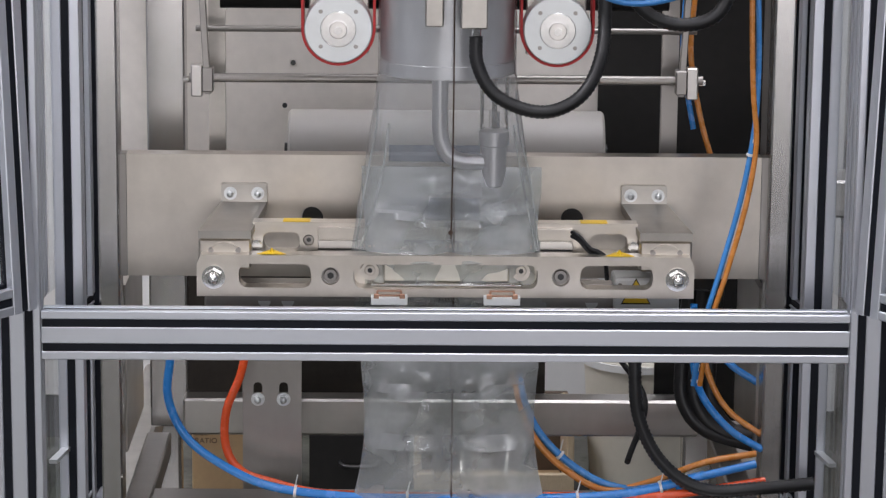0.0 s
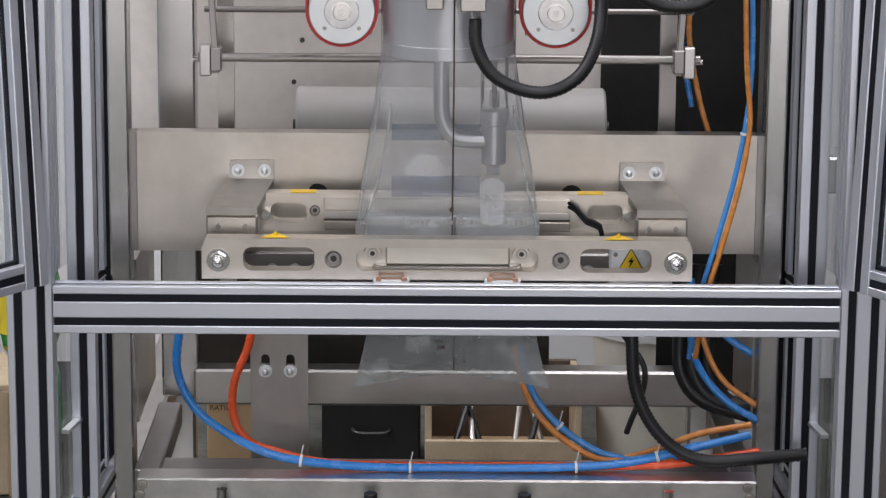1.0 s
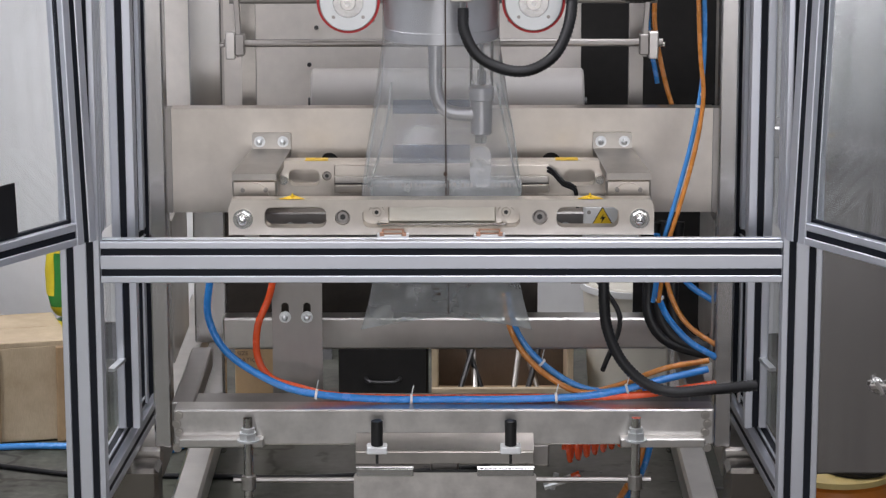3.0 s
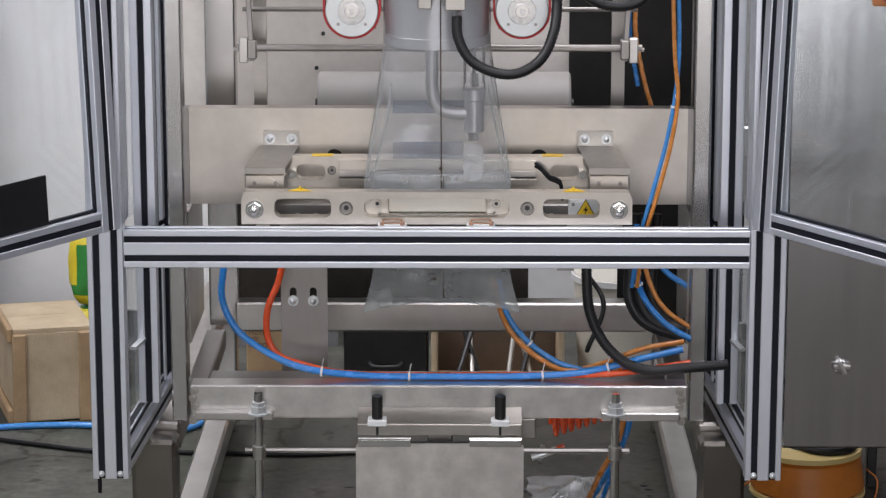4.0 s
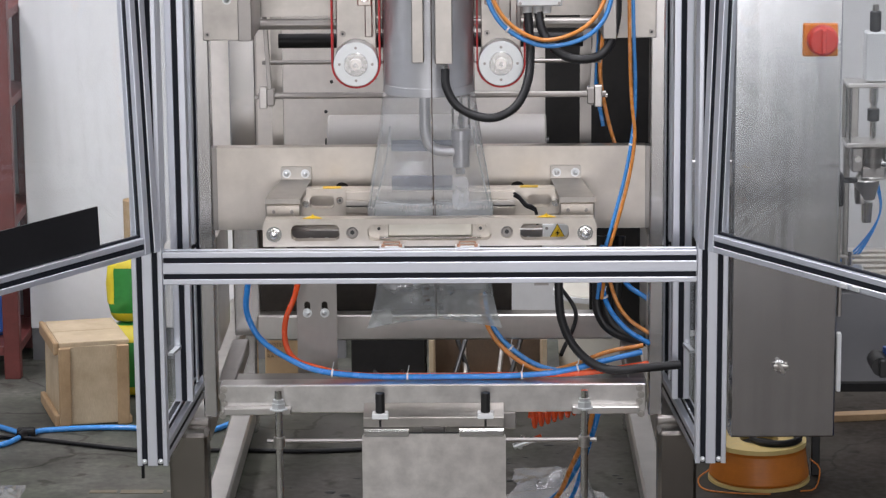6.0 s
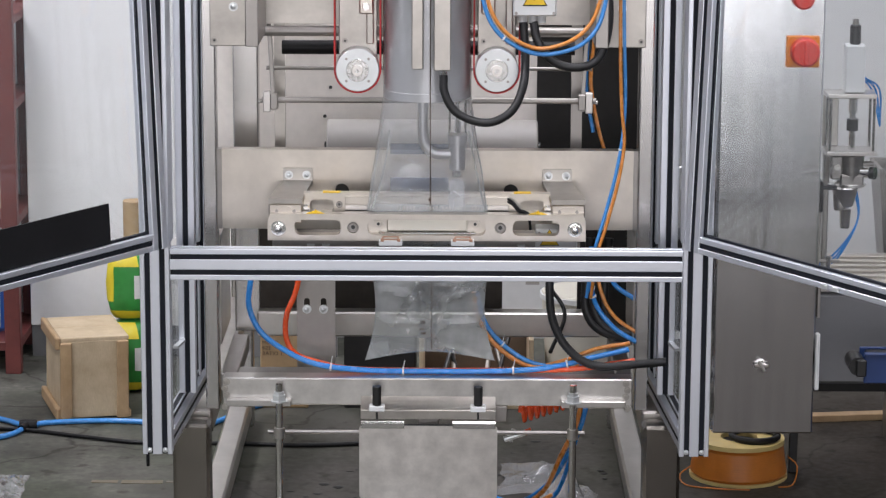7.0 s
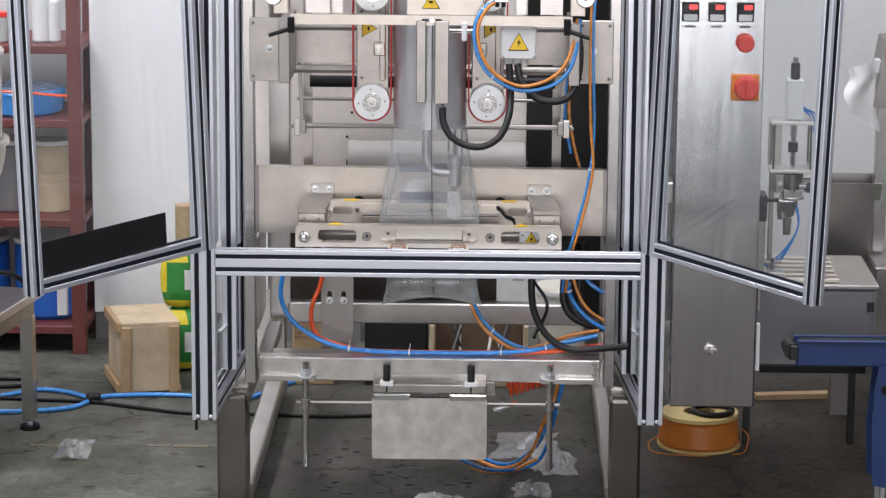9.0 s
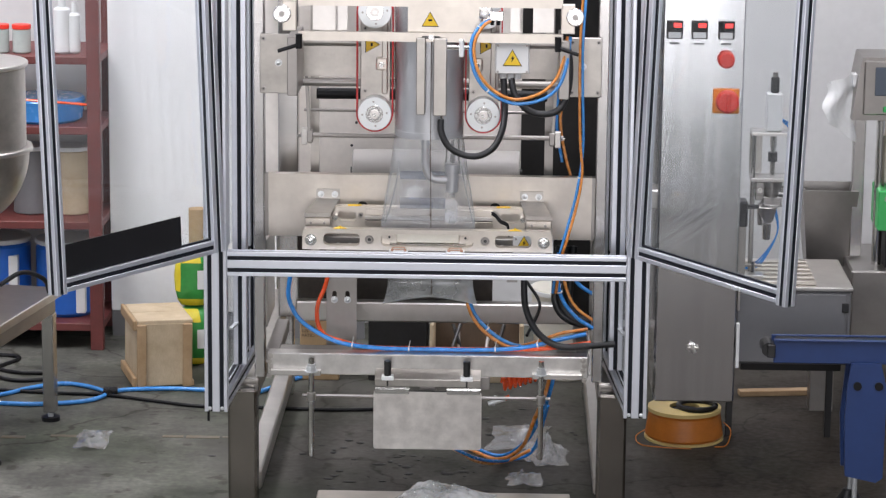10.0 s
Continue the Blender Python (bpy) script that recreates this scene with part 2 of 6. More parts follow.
REDIRON = mat("red_oxide_iron", (0.17, 0.042, 0.036), 0.5, 0.0, 0.2, 8, 60, 0.03)
BARREL = mat("blue_drum", (0.02, 0.13, 0.52), 0.35, 0.0, 0.08, 5, 60, 0.01)
BLUEPAINT = mat("blue_machine_paint", (0.018, 0.046, 0.155), 0.42, 0.0, 0.12, 5, 60, 0.01)
GREENBAG = mat("green_sack", (0.03, 0.28, 0.05), 0.4, 0.0, 0.2, 11, 50, 0.03)
YELLOWBAG = mat("yellow_sack", (0.70, 0.58, 0.03), 0.4, 0.0, 0.12, 11, 50, 0.03)
GREEN = mat("green_plastic", (0.05, 0.45, 0.12), 0.4, 0.0, 0.06, 8, 60, 0.01)
CORD = mat("orange_wound_cord", (0.60, 0.19, 0.02), 0.45, 0.0, 0.15, 12, 30, 0.05, (1, 1, 22))
RIM = mat("yellowed_reel_flange", (0.72, 0.55, 0.22), 0.5, 0.0, 0.1, 8, 60, 0.01)
GREYPAINT = mat("grey_lacquer", (0.17, 0.17, 0.175), 0.4, 0.0, 0.06, 4, 60, 0.01)
BACKPANEL = mat("pale_inner_panel", (0.80, 0.755, 0.70), 0.6, 0.0, 0.12, 3.2, 40, 0.02)
FILMROLL = mat("milky_film_roll", (0.42, 0.40, 0.375), 0.4, 0.0, 0.05, 4, 60, 0.02, (1, 20, 20))
# near-black for sheets standing in for shade; also crumbs and a stand
DARKVOID = mat("near_black_shade_and_solids", (0.022, 0.021, 0.02), 0.5, 0.0, 0.3, 5, 60, 0.02, spec=0.25)
BROWNVOID = mat("brown_shade_panel", (0.055, 0.046, 0.038), 0.45, 0.0, 0.35, 7, 60, 0.02, spec=0.3)
PANE = clear("acrylic_pane", 0.012, (0.97, 0.985, 0.99), 0.03, 0.8)
FILM = clear("clear_packing_film", 0.17, (0.96, 0.965, 0.97), 0.10, 1.3, 0.14, 11)
BAGFILM = clear("crinkled_bag_film", 0.29, (0.82, 0.845, 0.83), 0.17, 1.5, 0.10, 9)
WRAP = clear("crumpled_wrap", 0.17, (0.95, 0.96, 0.97), 0.12, 1.6, 0.6, 30)
TINT = clear("bluish_film_tint", 0.12, (0.66, 0.71, 0.79), 0.1, 0.6)
FOG = clear("condensed_mist", 0.26, (0.97, 0.97, 0.97), 0.4, 0.1, 0.0, 9)
LED = glow("red_digits", (1.0, 0.06, 0.05), 1.6)
SCREEN = mat("dark_glass_screen", (0.10, 0.12, 0.15), 0.12, 0.0, 0.05, 4, 40, 0.0)


# ---- builders ----
ORG = {}


def thing(name, label, category, at=(0, 0, 0), kind="", group=""):
    """A top-level thing: an Empty at its base."""
    ob = new(name)
    ob.empty_display_size = 0.05
    ob.location = at
    ORG[ob.name] = Vector(at)
    return tagged(ob, label, category, group, kind)


def mesh_of(bm, material, smooth=25.0, origin=(0, 0, 0)):
    bm.normal_update()
    bmesh.ops.recalc_face_normals(bm, faces=bm.faces)
    bmesh.ops.translate(bm, verts=bm.verts, vec=-Vector(origin))
    me = bpy.data.meshes.new("mesh")
    for f in bm.faces:
        f.smooth = True
    cut = radians(smooth)
    for e in bm.edges:
        e.smooth = len(e.link_faces) == 2 and e.calc_face_angle(0) < cut
    bm.to_mesh(me)
    bm.free()
    me.materials.append(material)
    return me


def part(name, bm, material, parent, label="", at=None, smooth=25.0):
    """One mesh object under a thing or a part; the geometry is given in the place's own metres."""
    base = ORG[parent.name]
    origin = Vector(at) if at else base
    ob = new(name, mesh_of(bm, material, smooth, origin))
    ob.parent = parent
    ob.location = origin - base
    ORG[ob.name] = origin
    return tagged(ob, label)


def single(name, bm, material, label, category, kind="", group="", at=(0, 0, 0), smooth=25.0):
    ob = new(name, mesh_of(bm, material, smooth, at))
    ob.location = at
    ORG[ob.name] = Vector(at)
    return tagged(ob, label, category, group, kind)


def box(x0, x1, y0, y1, z0, z1, bev=0.0, m=None, bm=None):
    bm = bm or bmesh.new()
    vs = bmesh.ops.create_cube(bm, size=1)["verts"]
    t = Matrix.Translation(((x0 + x1) / 2, (y0 + y1) / 2, (z0 + z1) / 2)) @ Matrix.Diagonal((x1 - x0, y1 - y0, z1 - z0, 1))
    bmesh.ops.transform(bm, matrix=(m @ t) if m else t, verts=vs)
    if bev:
        es = list({e for v in vs for e in v.link_edges})
        bmesh.ops.bevel(bm, geom=es, offset=bev, segments=1, profile=0.5, affect="EDGES")
    return bm


def cyl(p0, p1, r, seg=20, r2=None, bev=0.0, bm=None):
    bm = bm or bmesh.new()
    p0, p1 = Vector(p0), Vector(p1)
    d = p1 - p0
    m = Matrix.Translation((p0 + p1) / 2) @ d.to_track_quat("Z", "Y").to_matrix().to_4x4()
    vs = bmesh.ops.create_cone(bm, cap_ends=True, segments=seg, radius1=r, radius2=r if r2 is None else r2, depth=d.length, matrix=m)["verts"]
    if bev:
        es = list({e for v in vs for e in v.link_edges if len(e.link_faces) == 2 and e.calc_face_angle(0) > 0.9})
        bmesh.ops.bevel(bm, geom=es, offset=bev, segments=1, profile=0.5, affect="EDGES")
    return bm


def ball(c, r, bm=None, squash=(1, 1, 1), seg=14):
    bm = bm or bmesh.new()
    bmesh.ops.create_uvsphere(bm, u_segments=seg, v_segments=max(6, seg * 2 // 3), radius=r, matrix=Matrix.Translation(c) @ Matrix.Diagonal((*squash, 1)))
    return bm


def smooth_line(pts, step=0.012):
    """A smooth line through a few bends."""
    p = [Vector(q) for q in pts]
    p = [2 * p[0] - p[1]] + p + [2 * p[-1] - p[-2]]
    out = []
    for i in range(1, len(p) - 2):
        a, b, c, d = p[i - 1:i + 3]
        n = max(2, int((c - b).length / step))
        for k in range(n):
            t = k / n
            out.append(0.5 * (2 * b + (c - a) * t + (2 * a - 5 * b + 4 * c - d) * t * t + (3 * b - a - 3 * c + d) * t ** 3))
    return out + [p[-2]]


def sweep(pts, r, seg=10, step=0.012, rib=0.0, bm=None):
    """A tube along a smooth line; rib: height of rings, for corrugated conduit."""
    bm = bm or bmesh.new()
    line = smooth_line(pts, step)
    d = (line[1] - line[0]).normalized()
    side = d.orthogonal().normalized()
    rings = []
    for i, p in enumerate(line):
        d = (line[min(i + 1, len(line) - 1)] - line[max(i - 1, 0)]).normalized()
        side = (side - d * side.dot(d)).normalized()
        up = d.cross(side)
        rr = r - (rib if i % 2 else 0.0)
        rings.append([bm.verts.new(p + (side * math.cos(a) + up * math.sin(a)) * rr) for a in (2 * math.pi * k / seg for k in range(seg))])
    for a, b in zip(rings, rings[1:]):
        for k in range(seg):
            bm.faces.new((a[k], a[(k + 1) % seg], b[(k + 1) % seg], b[k]))
    bm.faces.new(rings[0][::-1])
    bm.faces.new(rings[-1])
    return bm


def prism(poly, m, length):
    """A polygon (u, v), drawn out along its third axis and placed by m."""
    bm = bmesh.new()
    lo = [bm.verts.new(m @ Vector((u, v, 0))) for u, v in poly]
    hi = [bm.verts.new(m @ Vector((u, v, length))) for u, v in poly]
    bm.faces.new(lo[::-1])
    bm.faces.new(hi)
    k = len(poly)
    for i in range(k):
        bm.faces.new((lo[i], lo[(i + 1) % k], hi[(i + 1) % k], hi[i]))
    return bm


def round_rect(x0, x1, z0, z1, r, n=5):
    out = []
    for cx, cz, a0 in ((x1 - r, z1 - r, 0), (x0 + r, z1 - r, 90), (x0 + r, z0 + r, 180), (x1 - r, z0 + r, 270)):
        out += [(cx + r * math.cos(radians(a0 + 90 * k / n)), cz + r * math.sin(radians(a0 + 90 * k / n))) for k in range(n + 1)]
    return out


def disc_line(x, z, r, n=20):
    return [(x + r * math.cos(2 * math.pi * k / n), z + r * math.sin(2 * math.pi * k / n)) for k in range(n)]


def holed(outer, holes, y0, y1):
    """A plate in the x-z plane with real openings, from y0 back to y1."""
    bm = bmesh.new()
    edges = []
    for loop in [outer, *holes]:
        vs = [bm.verts.new((x, y0, z)) for x, z in loop]
        edges += [bm.edges.new((vs[i], vs[(i + 1) % len(vs)])) for i in range(len(vs))]
    bmesh.ops.triangle_fill(bm, use_beauty=True, use_dissolve=False, edges=edges)
    new_geo = bmesh.ops.extrude_face_region(bm, geom=list(bm.faces))["geom"]
    bmesh.ops.translate(bm, verts=[g for g in new_geo if isinstance(g, bmesh.types.BMVert)], vec=(0, y1 - y0, 0))
    return bm


def bolt(parent, p, r, out=(0, -1, 0), material=None, dome=False, name="bolt"):
    """A hexagon head on a washer, with a socket or a dome."""
    p, o = Vector(p), Vector(out)
    bm = cyl(p, p + o * r * 0.25, r * 1.35, 18)
    cyl(p + o * r * 0.25, p + o * r * 0.95, r, 6, bm=bm)
    if dome:
        ball(p + o * r * 1.0, r * 0.72, bm)
    else:
        cyl(p + o * r * 0.95, p + o * r * 1.15, r * 0.55, 12, bm=bm)
    return part(name, bm, material or ZINC, parent)


def socket(parent, p, r, material=None, name="socket_screw"):
    p = Vector(p)
    bm = cyl(p, p + Vector((0, -r * 0.7, 0)), r, 16, bev=r * 0.12)
    ob = part(name, bm, material or STEEL_D, parent)
    part("socket", cyl(p + Vector((0, -r * 0.6, 0)), p + Vector((0, -r * 0.75, 0)), r * 0.5, 6), DARKBOLT, ob)
    return ob


SLOT, DEEP = 0.0118, 0.006


def profile(parent, name, p0, p1, wide, w, d, label=""):
    """A T-slot aluminium extrusion from p0 to p1: w across the direction wide, d deep, with black strips in its slots."""
    p0, p1 = Vector(p0), Vector(p1)
    ax = (p1 - p0).normalized()
    u = Vector(wide).normalized()
    v = ax.cross(u)
    m = Matrix((u, v, ax)).transposed().to_4x4()
    m.translation = p0
    length = (p1 - p0).length

    def spots(size):
        return (-size / 4, size / 4) if size > 0.05 else (0.0,)
    poly, covers = [], []
    for side in range(4):
        size, other = (w, d) if side % 2 == 0 else (d, w)
        rot = Matrix.Rotation(side * math.pi / 2, 2)
        e = 0.0013
        row = [(-size / 2, -other / 2 + e), (-size / 2 + e, -other / 2)]
        for s in spots(size):
            h = SLOT / 2
            row += [(s - h - e, -other / 2), (s - h, -other / 2 + e), (s - h, -other / 2 + DEEP), (s + h, -other / 2 + DEEP), (s + h, -other / 2 + e), (s + h + e, -other / 2)]
            covers.append([rot @ Vector(q) for q in ((s - h, -other / 2 + 0.0020), (s + h, -other / 2 + 0.0020), (s + h, -other / 2 + DEEP - 0.0005), (s - h, -other / 2 + DEEP - 0.0005))])
        poly += [tuple(rot @ Vector(q)) for q in row]
    ob = part(name, prism(poly, m, length), ALU, parent, label, smooth=15)
    for c in covers:
        part("slot_cover", prism([tuple(q) for q in c], m @ Matrix.Translation((0, 0, 0.001)), length - 0.002), RUBBER, ob, "black rubber slot strip")
    return ob


def sign(parent, x, y, z, size, glyph="bolt", turn=0):
    """A yellow warning triangle with a black rim and mark, turned clockwise by some degrees."""
    ca, sa = math.cos(radians(turn)), math.sin(radians(turn))

    def spun(pts):
        return [(x + (u - x) * ca + (w - z) * sa, z - (u - x) * sa + (w - z) * ca) for u, w in pts]

    def tri(s, y0, y1):
        return holed(spun([(x - s * 0.5, z - s * 0.42), (x + s * 0.5, z - s * 0.42), (x, z + s * 0.46)]), [], y0, y1)
    plate = part("warning_sign", tri(size, y, y - 0.001), BLACK, parent, "black-edged yellow warning triangle")
    part("sign_face", tri(size * 0.88, y - 0.001, y - 0.0016), YELLOW, plate)
    s = size * (0.3 if glyph == "bolt" else 0.2)
    if glyph == "bolt":
        mark = [(x + s * 0.2, z + s * 0.55), (x - s * 0.35, z - s * 0.15), (x - s * 0.02, z - s * 0.12), (x - s * 0.2, z - s * 0.75), (x + s * 0.38, z + s * 0.12), (x + s * 0.05, z + s * 0.1)]
    else:
        mark = round_rect(x - s * 0.55, x + s * 0.55, z - s * 0.5, z + s * 0.1, s * 0.2, 3)
    part("sign_mark", holed(spun(mark), [], y - 0.0016, y - 0.0021), BLACK, plate)
    return plate


def words(parent, text, x, y, z, size, material=INK):
    """Built-in letters, as a mesh, facing the front."""
    cu = bpy.data.curves.new("text", "FONT")
    cu.body, cu.size, cu.extrude = text, size, 0.0004
    tmp = bpy.data.objects.new("text", cu)
    me = bpy.data.meshes.new_from_object(tmp)
    bpy.data.objects.remove(tmp)
    me.transform(pose(x, y, z, 90, 0, 0) @ Matrix.Identity(4))
    me.transform(Matrix.Translation(-ORG[parent.name]))
    me.materials.clear()
    me.materials.append(material)
    ob = new("lettering", me)
    ob.parent = parent
    ORG[ob.name] = ORG[parent.name]
    return ob


def crumple(c, sx, sy, sz, seed, material, name, label, category, cuts=4):
    """A loose crumpled sheet lying on the floor."""
    bm = bmesh.new()
    bmesh.ops.create_grid(bm, x_segments=16, y_segments=14, size=0.5)
    rnd = random.Random(seed)
    off = Vector((rnd.random() * 9, rnd.random() * 9, 0))
    for v in bm.verts:
        p = v.co.copy()
        rad = min(1.0, 2 * p.length)
        h = abs(noise.noise(p * 3.1 + off)) * 1.4 + abs(noise.noise(p * 7.3 + off)) * 0.6
        edge = 1 + 0.35 * noise.noise(p.normalized() * 1.7 + off) if p.length > 0 else 1
        v.co = Vector((p.x * sx * edge, p.y * sy * edge, sz * max(0.02, h * (1.15 - rad))))
        v.co += Vector(c)
    return single(name, bm, material, label, category, at=c, smooth=20)


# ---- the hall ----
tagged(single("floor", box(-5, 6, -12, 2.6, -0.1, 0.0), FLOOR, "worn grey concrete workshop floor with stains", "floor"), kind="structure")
tagged(single("wall_back", box(-5, 6, 2.6, 2.8, 0, 4.6), mat("grey_white_plaster", (0.66, 0.66, 0.65), 0.8, 0.0, 0.08, 0.7, 30, 0.02), "pale painted workshop wall", "wall"), kind="structure")
# side and front walls and ceiling are unseen, added to hold lamps and shape reflections
tagged(single("wall_left", box(-5.2, -5, -12, 2.8, 0, 4.6), GREYHALL, "unseen grey wall added to close the hall", "wall"), kind="structure")
tagged(single("wall_right", box(6, 6.2, -12, 2.8, 0, 4.6), GREYHALL, "unseen grey wall added to close the hall", "wall"), kind="structure")
tagged(single("wall_front", holed([(-5, 0), (-2.7, 0), (-2.7, 3.7), (3.5, 3.7), (3.5, 0), (6, 0), (6, 4.6), (-5, 4.6)], [], -12.2, -12.0), GREYHALL, "unseen grey wall added with an opening for a lamp", "wall"), kind="structure")
roof = bmesh.new()
xs = [-5.2, -3.25, -1.95, -0.05, 1.25, 3.15, 4.45, 6.2]
for i in range(0, 7):
    if i % 2 == 0:
        box(xs[i], xs[i + 1], -12.2, 2.8, 4.6, 4.7, bm=roof)
    else:
        box(xs[i], xs[i + 1], -12.2, -6.0, 4.6, 4.7, bm=roof)
        box(xs[i], xs[i + 1], 2.4, 2.8, 4.6, 4.7, bm=roof)
tagged(single("ceiling", roof, HALL, "unseen pale ceiling added with openings for lamps", "ceiling"), kind="structure")

# ---- guard frame of aluminium extrusions ----
gf = thing("guard_frame", "silver aluminium extrusion guard frame with black slot strips", "machine guard", (0, 0, 0.35))
PW, PD = 0.068, 0.04
for s in (-1, 1):
    post = profile(gf, "front_post", (s * 0.619, PD / 2, 0.352), (s * 0.619, PD / 2, 2.2), (1, 0, 0), PW, PD)
    for k in (-0.018, 0.018):
        bolt(post, (s * 0.619 + k, 0.0, 0.362), 0.0045, name="end_screw", dome=True)
    profile(gf, "rear_post", (s * 0.549, 0.42, 0.416), (s * 0.549, 0.42, 2.2), (1, 0, 0), 0.046, PD)
    # upper side frame: a return behind the front post and an inner upright
    profile(gf, "post_return", (s * 0.608, PD + 0.032, 0.842), (s * 0.608, PD + 0.032, 2.2), (1, 0, 0), 0.045, 0.06)
    profile(gf, "inner_upright", (s * 0.5655, 0.21, 0.787), (s * 0.5655, 0.21, 2.2), (1, 0, 0), 0.043, 0.043)
    profile(gf, "upper_stile", (s * 0.5595, 0.335, 0.787), (s * 0.5595, 0.335, 2.2), (1, 0, 0), 0.030, 0.030)
    profile(gf, "lower_upright", (s * 0.5655, 0.21, 0.447), (s * 0.5655, 0.21, 0.763), (1, 0, 0), 0.040, 0.030)
    # rising sill and the glazed frame of the side wall
    profile(gf, "side_sill", (s * 0.608, PD + 0.001, 0.372), (s * 0.552, 0.399, 0.436), (0, 0, 1), 0.04, 0.04)
    run = lambda y: s * (0.609 - 0.157 * (y - PD))
    profile(gf, "window_frame", (run(0.075), 0.075, 0.40), (run(0.075), 0.075, 0.763), (1, 0, 0), 0.022, 0.022)
    profile(gf, "window_frame", (run(0.355), 0.355, 0.452), (run(0.355), 0.355, 0.763), (1, 0, 0), 0.022, 0.022)
    profile(gf, "window_frame", (run(0.088), 0.088, 0.411), (run(0.342), 0.342, 0.457), (0, 0, 1), 0.02, 0.02)
    profile(gf, "window_frame", (run(0.062), 0.062, 0.775), (run(0.37), 0.37, 0.775), (0, 0, 1), 0.02, 0.02)
    turn = s * math.degrees(math.atan(0.157))
    for z0, z1 in ((0.455, 0.763), (0.83, 2.1)):
        pane = part("side_pane", box(-0.002, 0.002, 0.0, 0.24, z0, z1, m=pose(run(0.095), 0.095, 0, 0, 0, turn)), PANE, gf, "clear acrylic side pane")
        pane.visible_shadow = False
    part("pane_clip", box(-0.006, 0.006, 0.03, 0.11, 0.572, 0.578, m=pose(run(0.095) - s * 0.009, 0.095, 0, 0, 0, turn)), ZINC, gf)
cross = profile(gf, "cross_rail", (-0.584, PD / 2, 0.800), (0.584, PD / 2, 0.800), (0, 0, 1), 0.072, PD)
part("cable_tail", cyl((-0.645, 0.03, 0.352), (-0.645, 0.03, 0.315), 0.004, 8), BLACK, gf)


def guard_door(s):
    """An open door leaf, hinged on the front post and swung towards the front."""
    hinge = Vector((s * 0.600, -0.016, 0.845))
    end = Vector((s * 1.005, -0.56, 0.845))
    way = (end - hinge).normalized()
    out = Vector((0, 0, 1)).cross(way)
    ob = thing("guard_door", "open clear guard door in a silver extrusion frame", "machine door", tuple(hinge), group="guard doors")
    q, top, sw = 0.038, 1.25, 0.047
    length = (end - hinge).length
    at = lambda d, z: hinge + way * d + Vector((0, 0, z))
    stile = profile(ob, "hinge_stile", at(sw / 2, 0), at(sw / 2, top), way, sw, q)
    stile2 = profile(ob, "lock_stile", at(length - q / 2, -0.004), at(length - q / 2, top), way, q, q)
    profile(ob, "bottom_rail", at(sw + 0.0005, q / 2), at(length - q - 0.0005, q / 2), (0, 0, 1), q, q)
    profile(ob, "top_rail", at(sw + 0.0005, top - q / 2), at(length - q - 0.0005, top - q / 2), (0, 0, 1), q, q)
    m = Matrix((way, out, (0, 0, 1))).transposed().to_4x4()
    m.translation = hinge
    pane = part("pane", box(sw, length - q, -0.002, 0.002, q, top - q, m=m), PANE, ob, "clear acrylic pane")
    pane.visible_shadow = False
    part("pane_gasket", box(sw, length - q, -0.004, 0.004, q, q + 0.005, m=m), RUBBER, ob)
    for z in (0.17, 0.72):
        h = part("hinge", box(-0.012, 0.03, 0.5 * q * s, 0.5 * q * s + 0.004 * s, z, z + 0.05, 0.001, m), ZINC, ob)
        for k in (0.012, 0.038):
            part("hinge_screw", cyl(m @ Vector((0.016, 0.5 * q * s + 0.004 * s, z + k)), m @ Vector((0.016, 0.5 * q * s + 0.0065 * s, z + k)), 0.005, 12), STEEL_D, h)
    for k in (0.2, 0.235):
        part("latch_block", box(length - k, length - k + 0.02, -0.5 * q - 0.006, -0.5 * q, 0.002, 0.012, 0.001, m), ZINC, ob)
    part("end_cap", cyl(m @ Vector((length - q / 2, 0.5 * q * s, 0.008)), m @ Vector((length - q / 2, (0.5 * q + 0.005) * s, 0.008)), 0.006, 12), ZINC, ob)
    if s < 0:
        tagged(ob, "open clear guard door with a black strip along its foot")
        part("black_strip", box(0.172, length - q, 0.0045, 0.0085, q + 0.004, q + 0.092, m=m), BLACK, ob, "matt black plate")
    return ob


for s in (-1, 1):
    door = guard_door(s)
    # the leaves hang slightly out of plumb
    door.matrix_basis = door.matrix_basis @ Matrix.Rotation(radians(s * 1.9), 4, "Y")

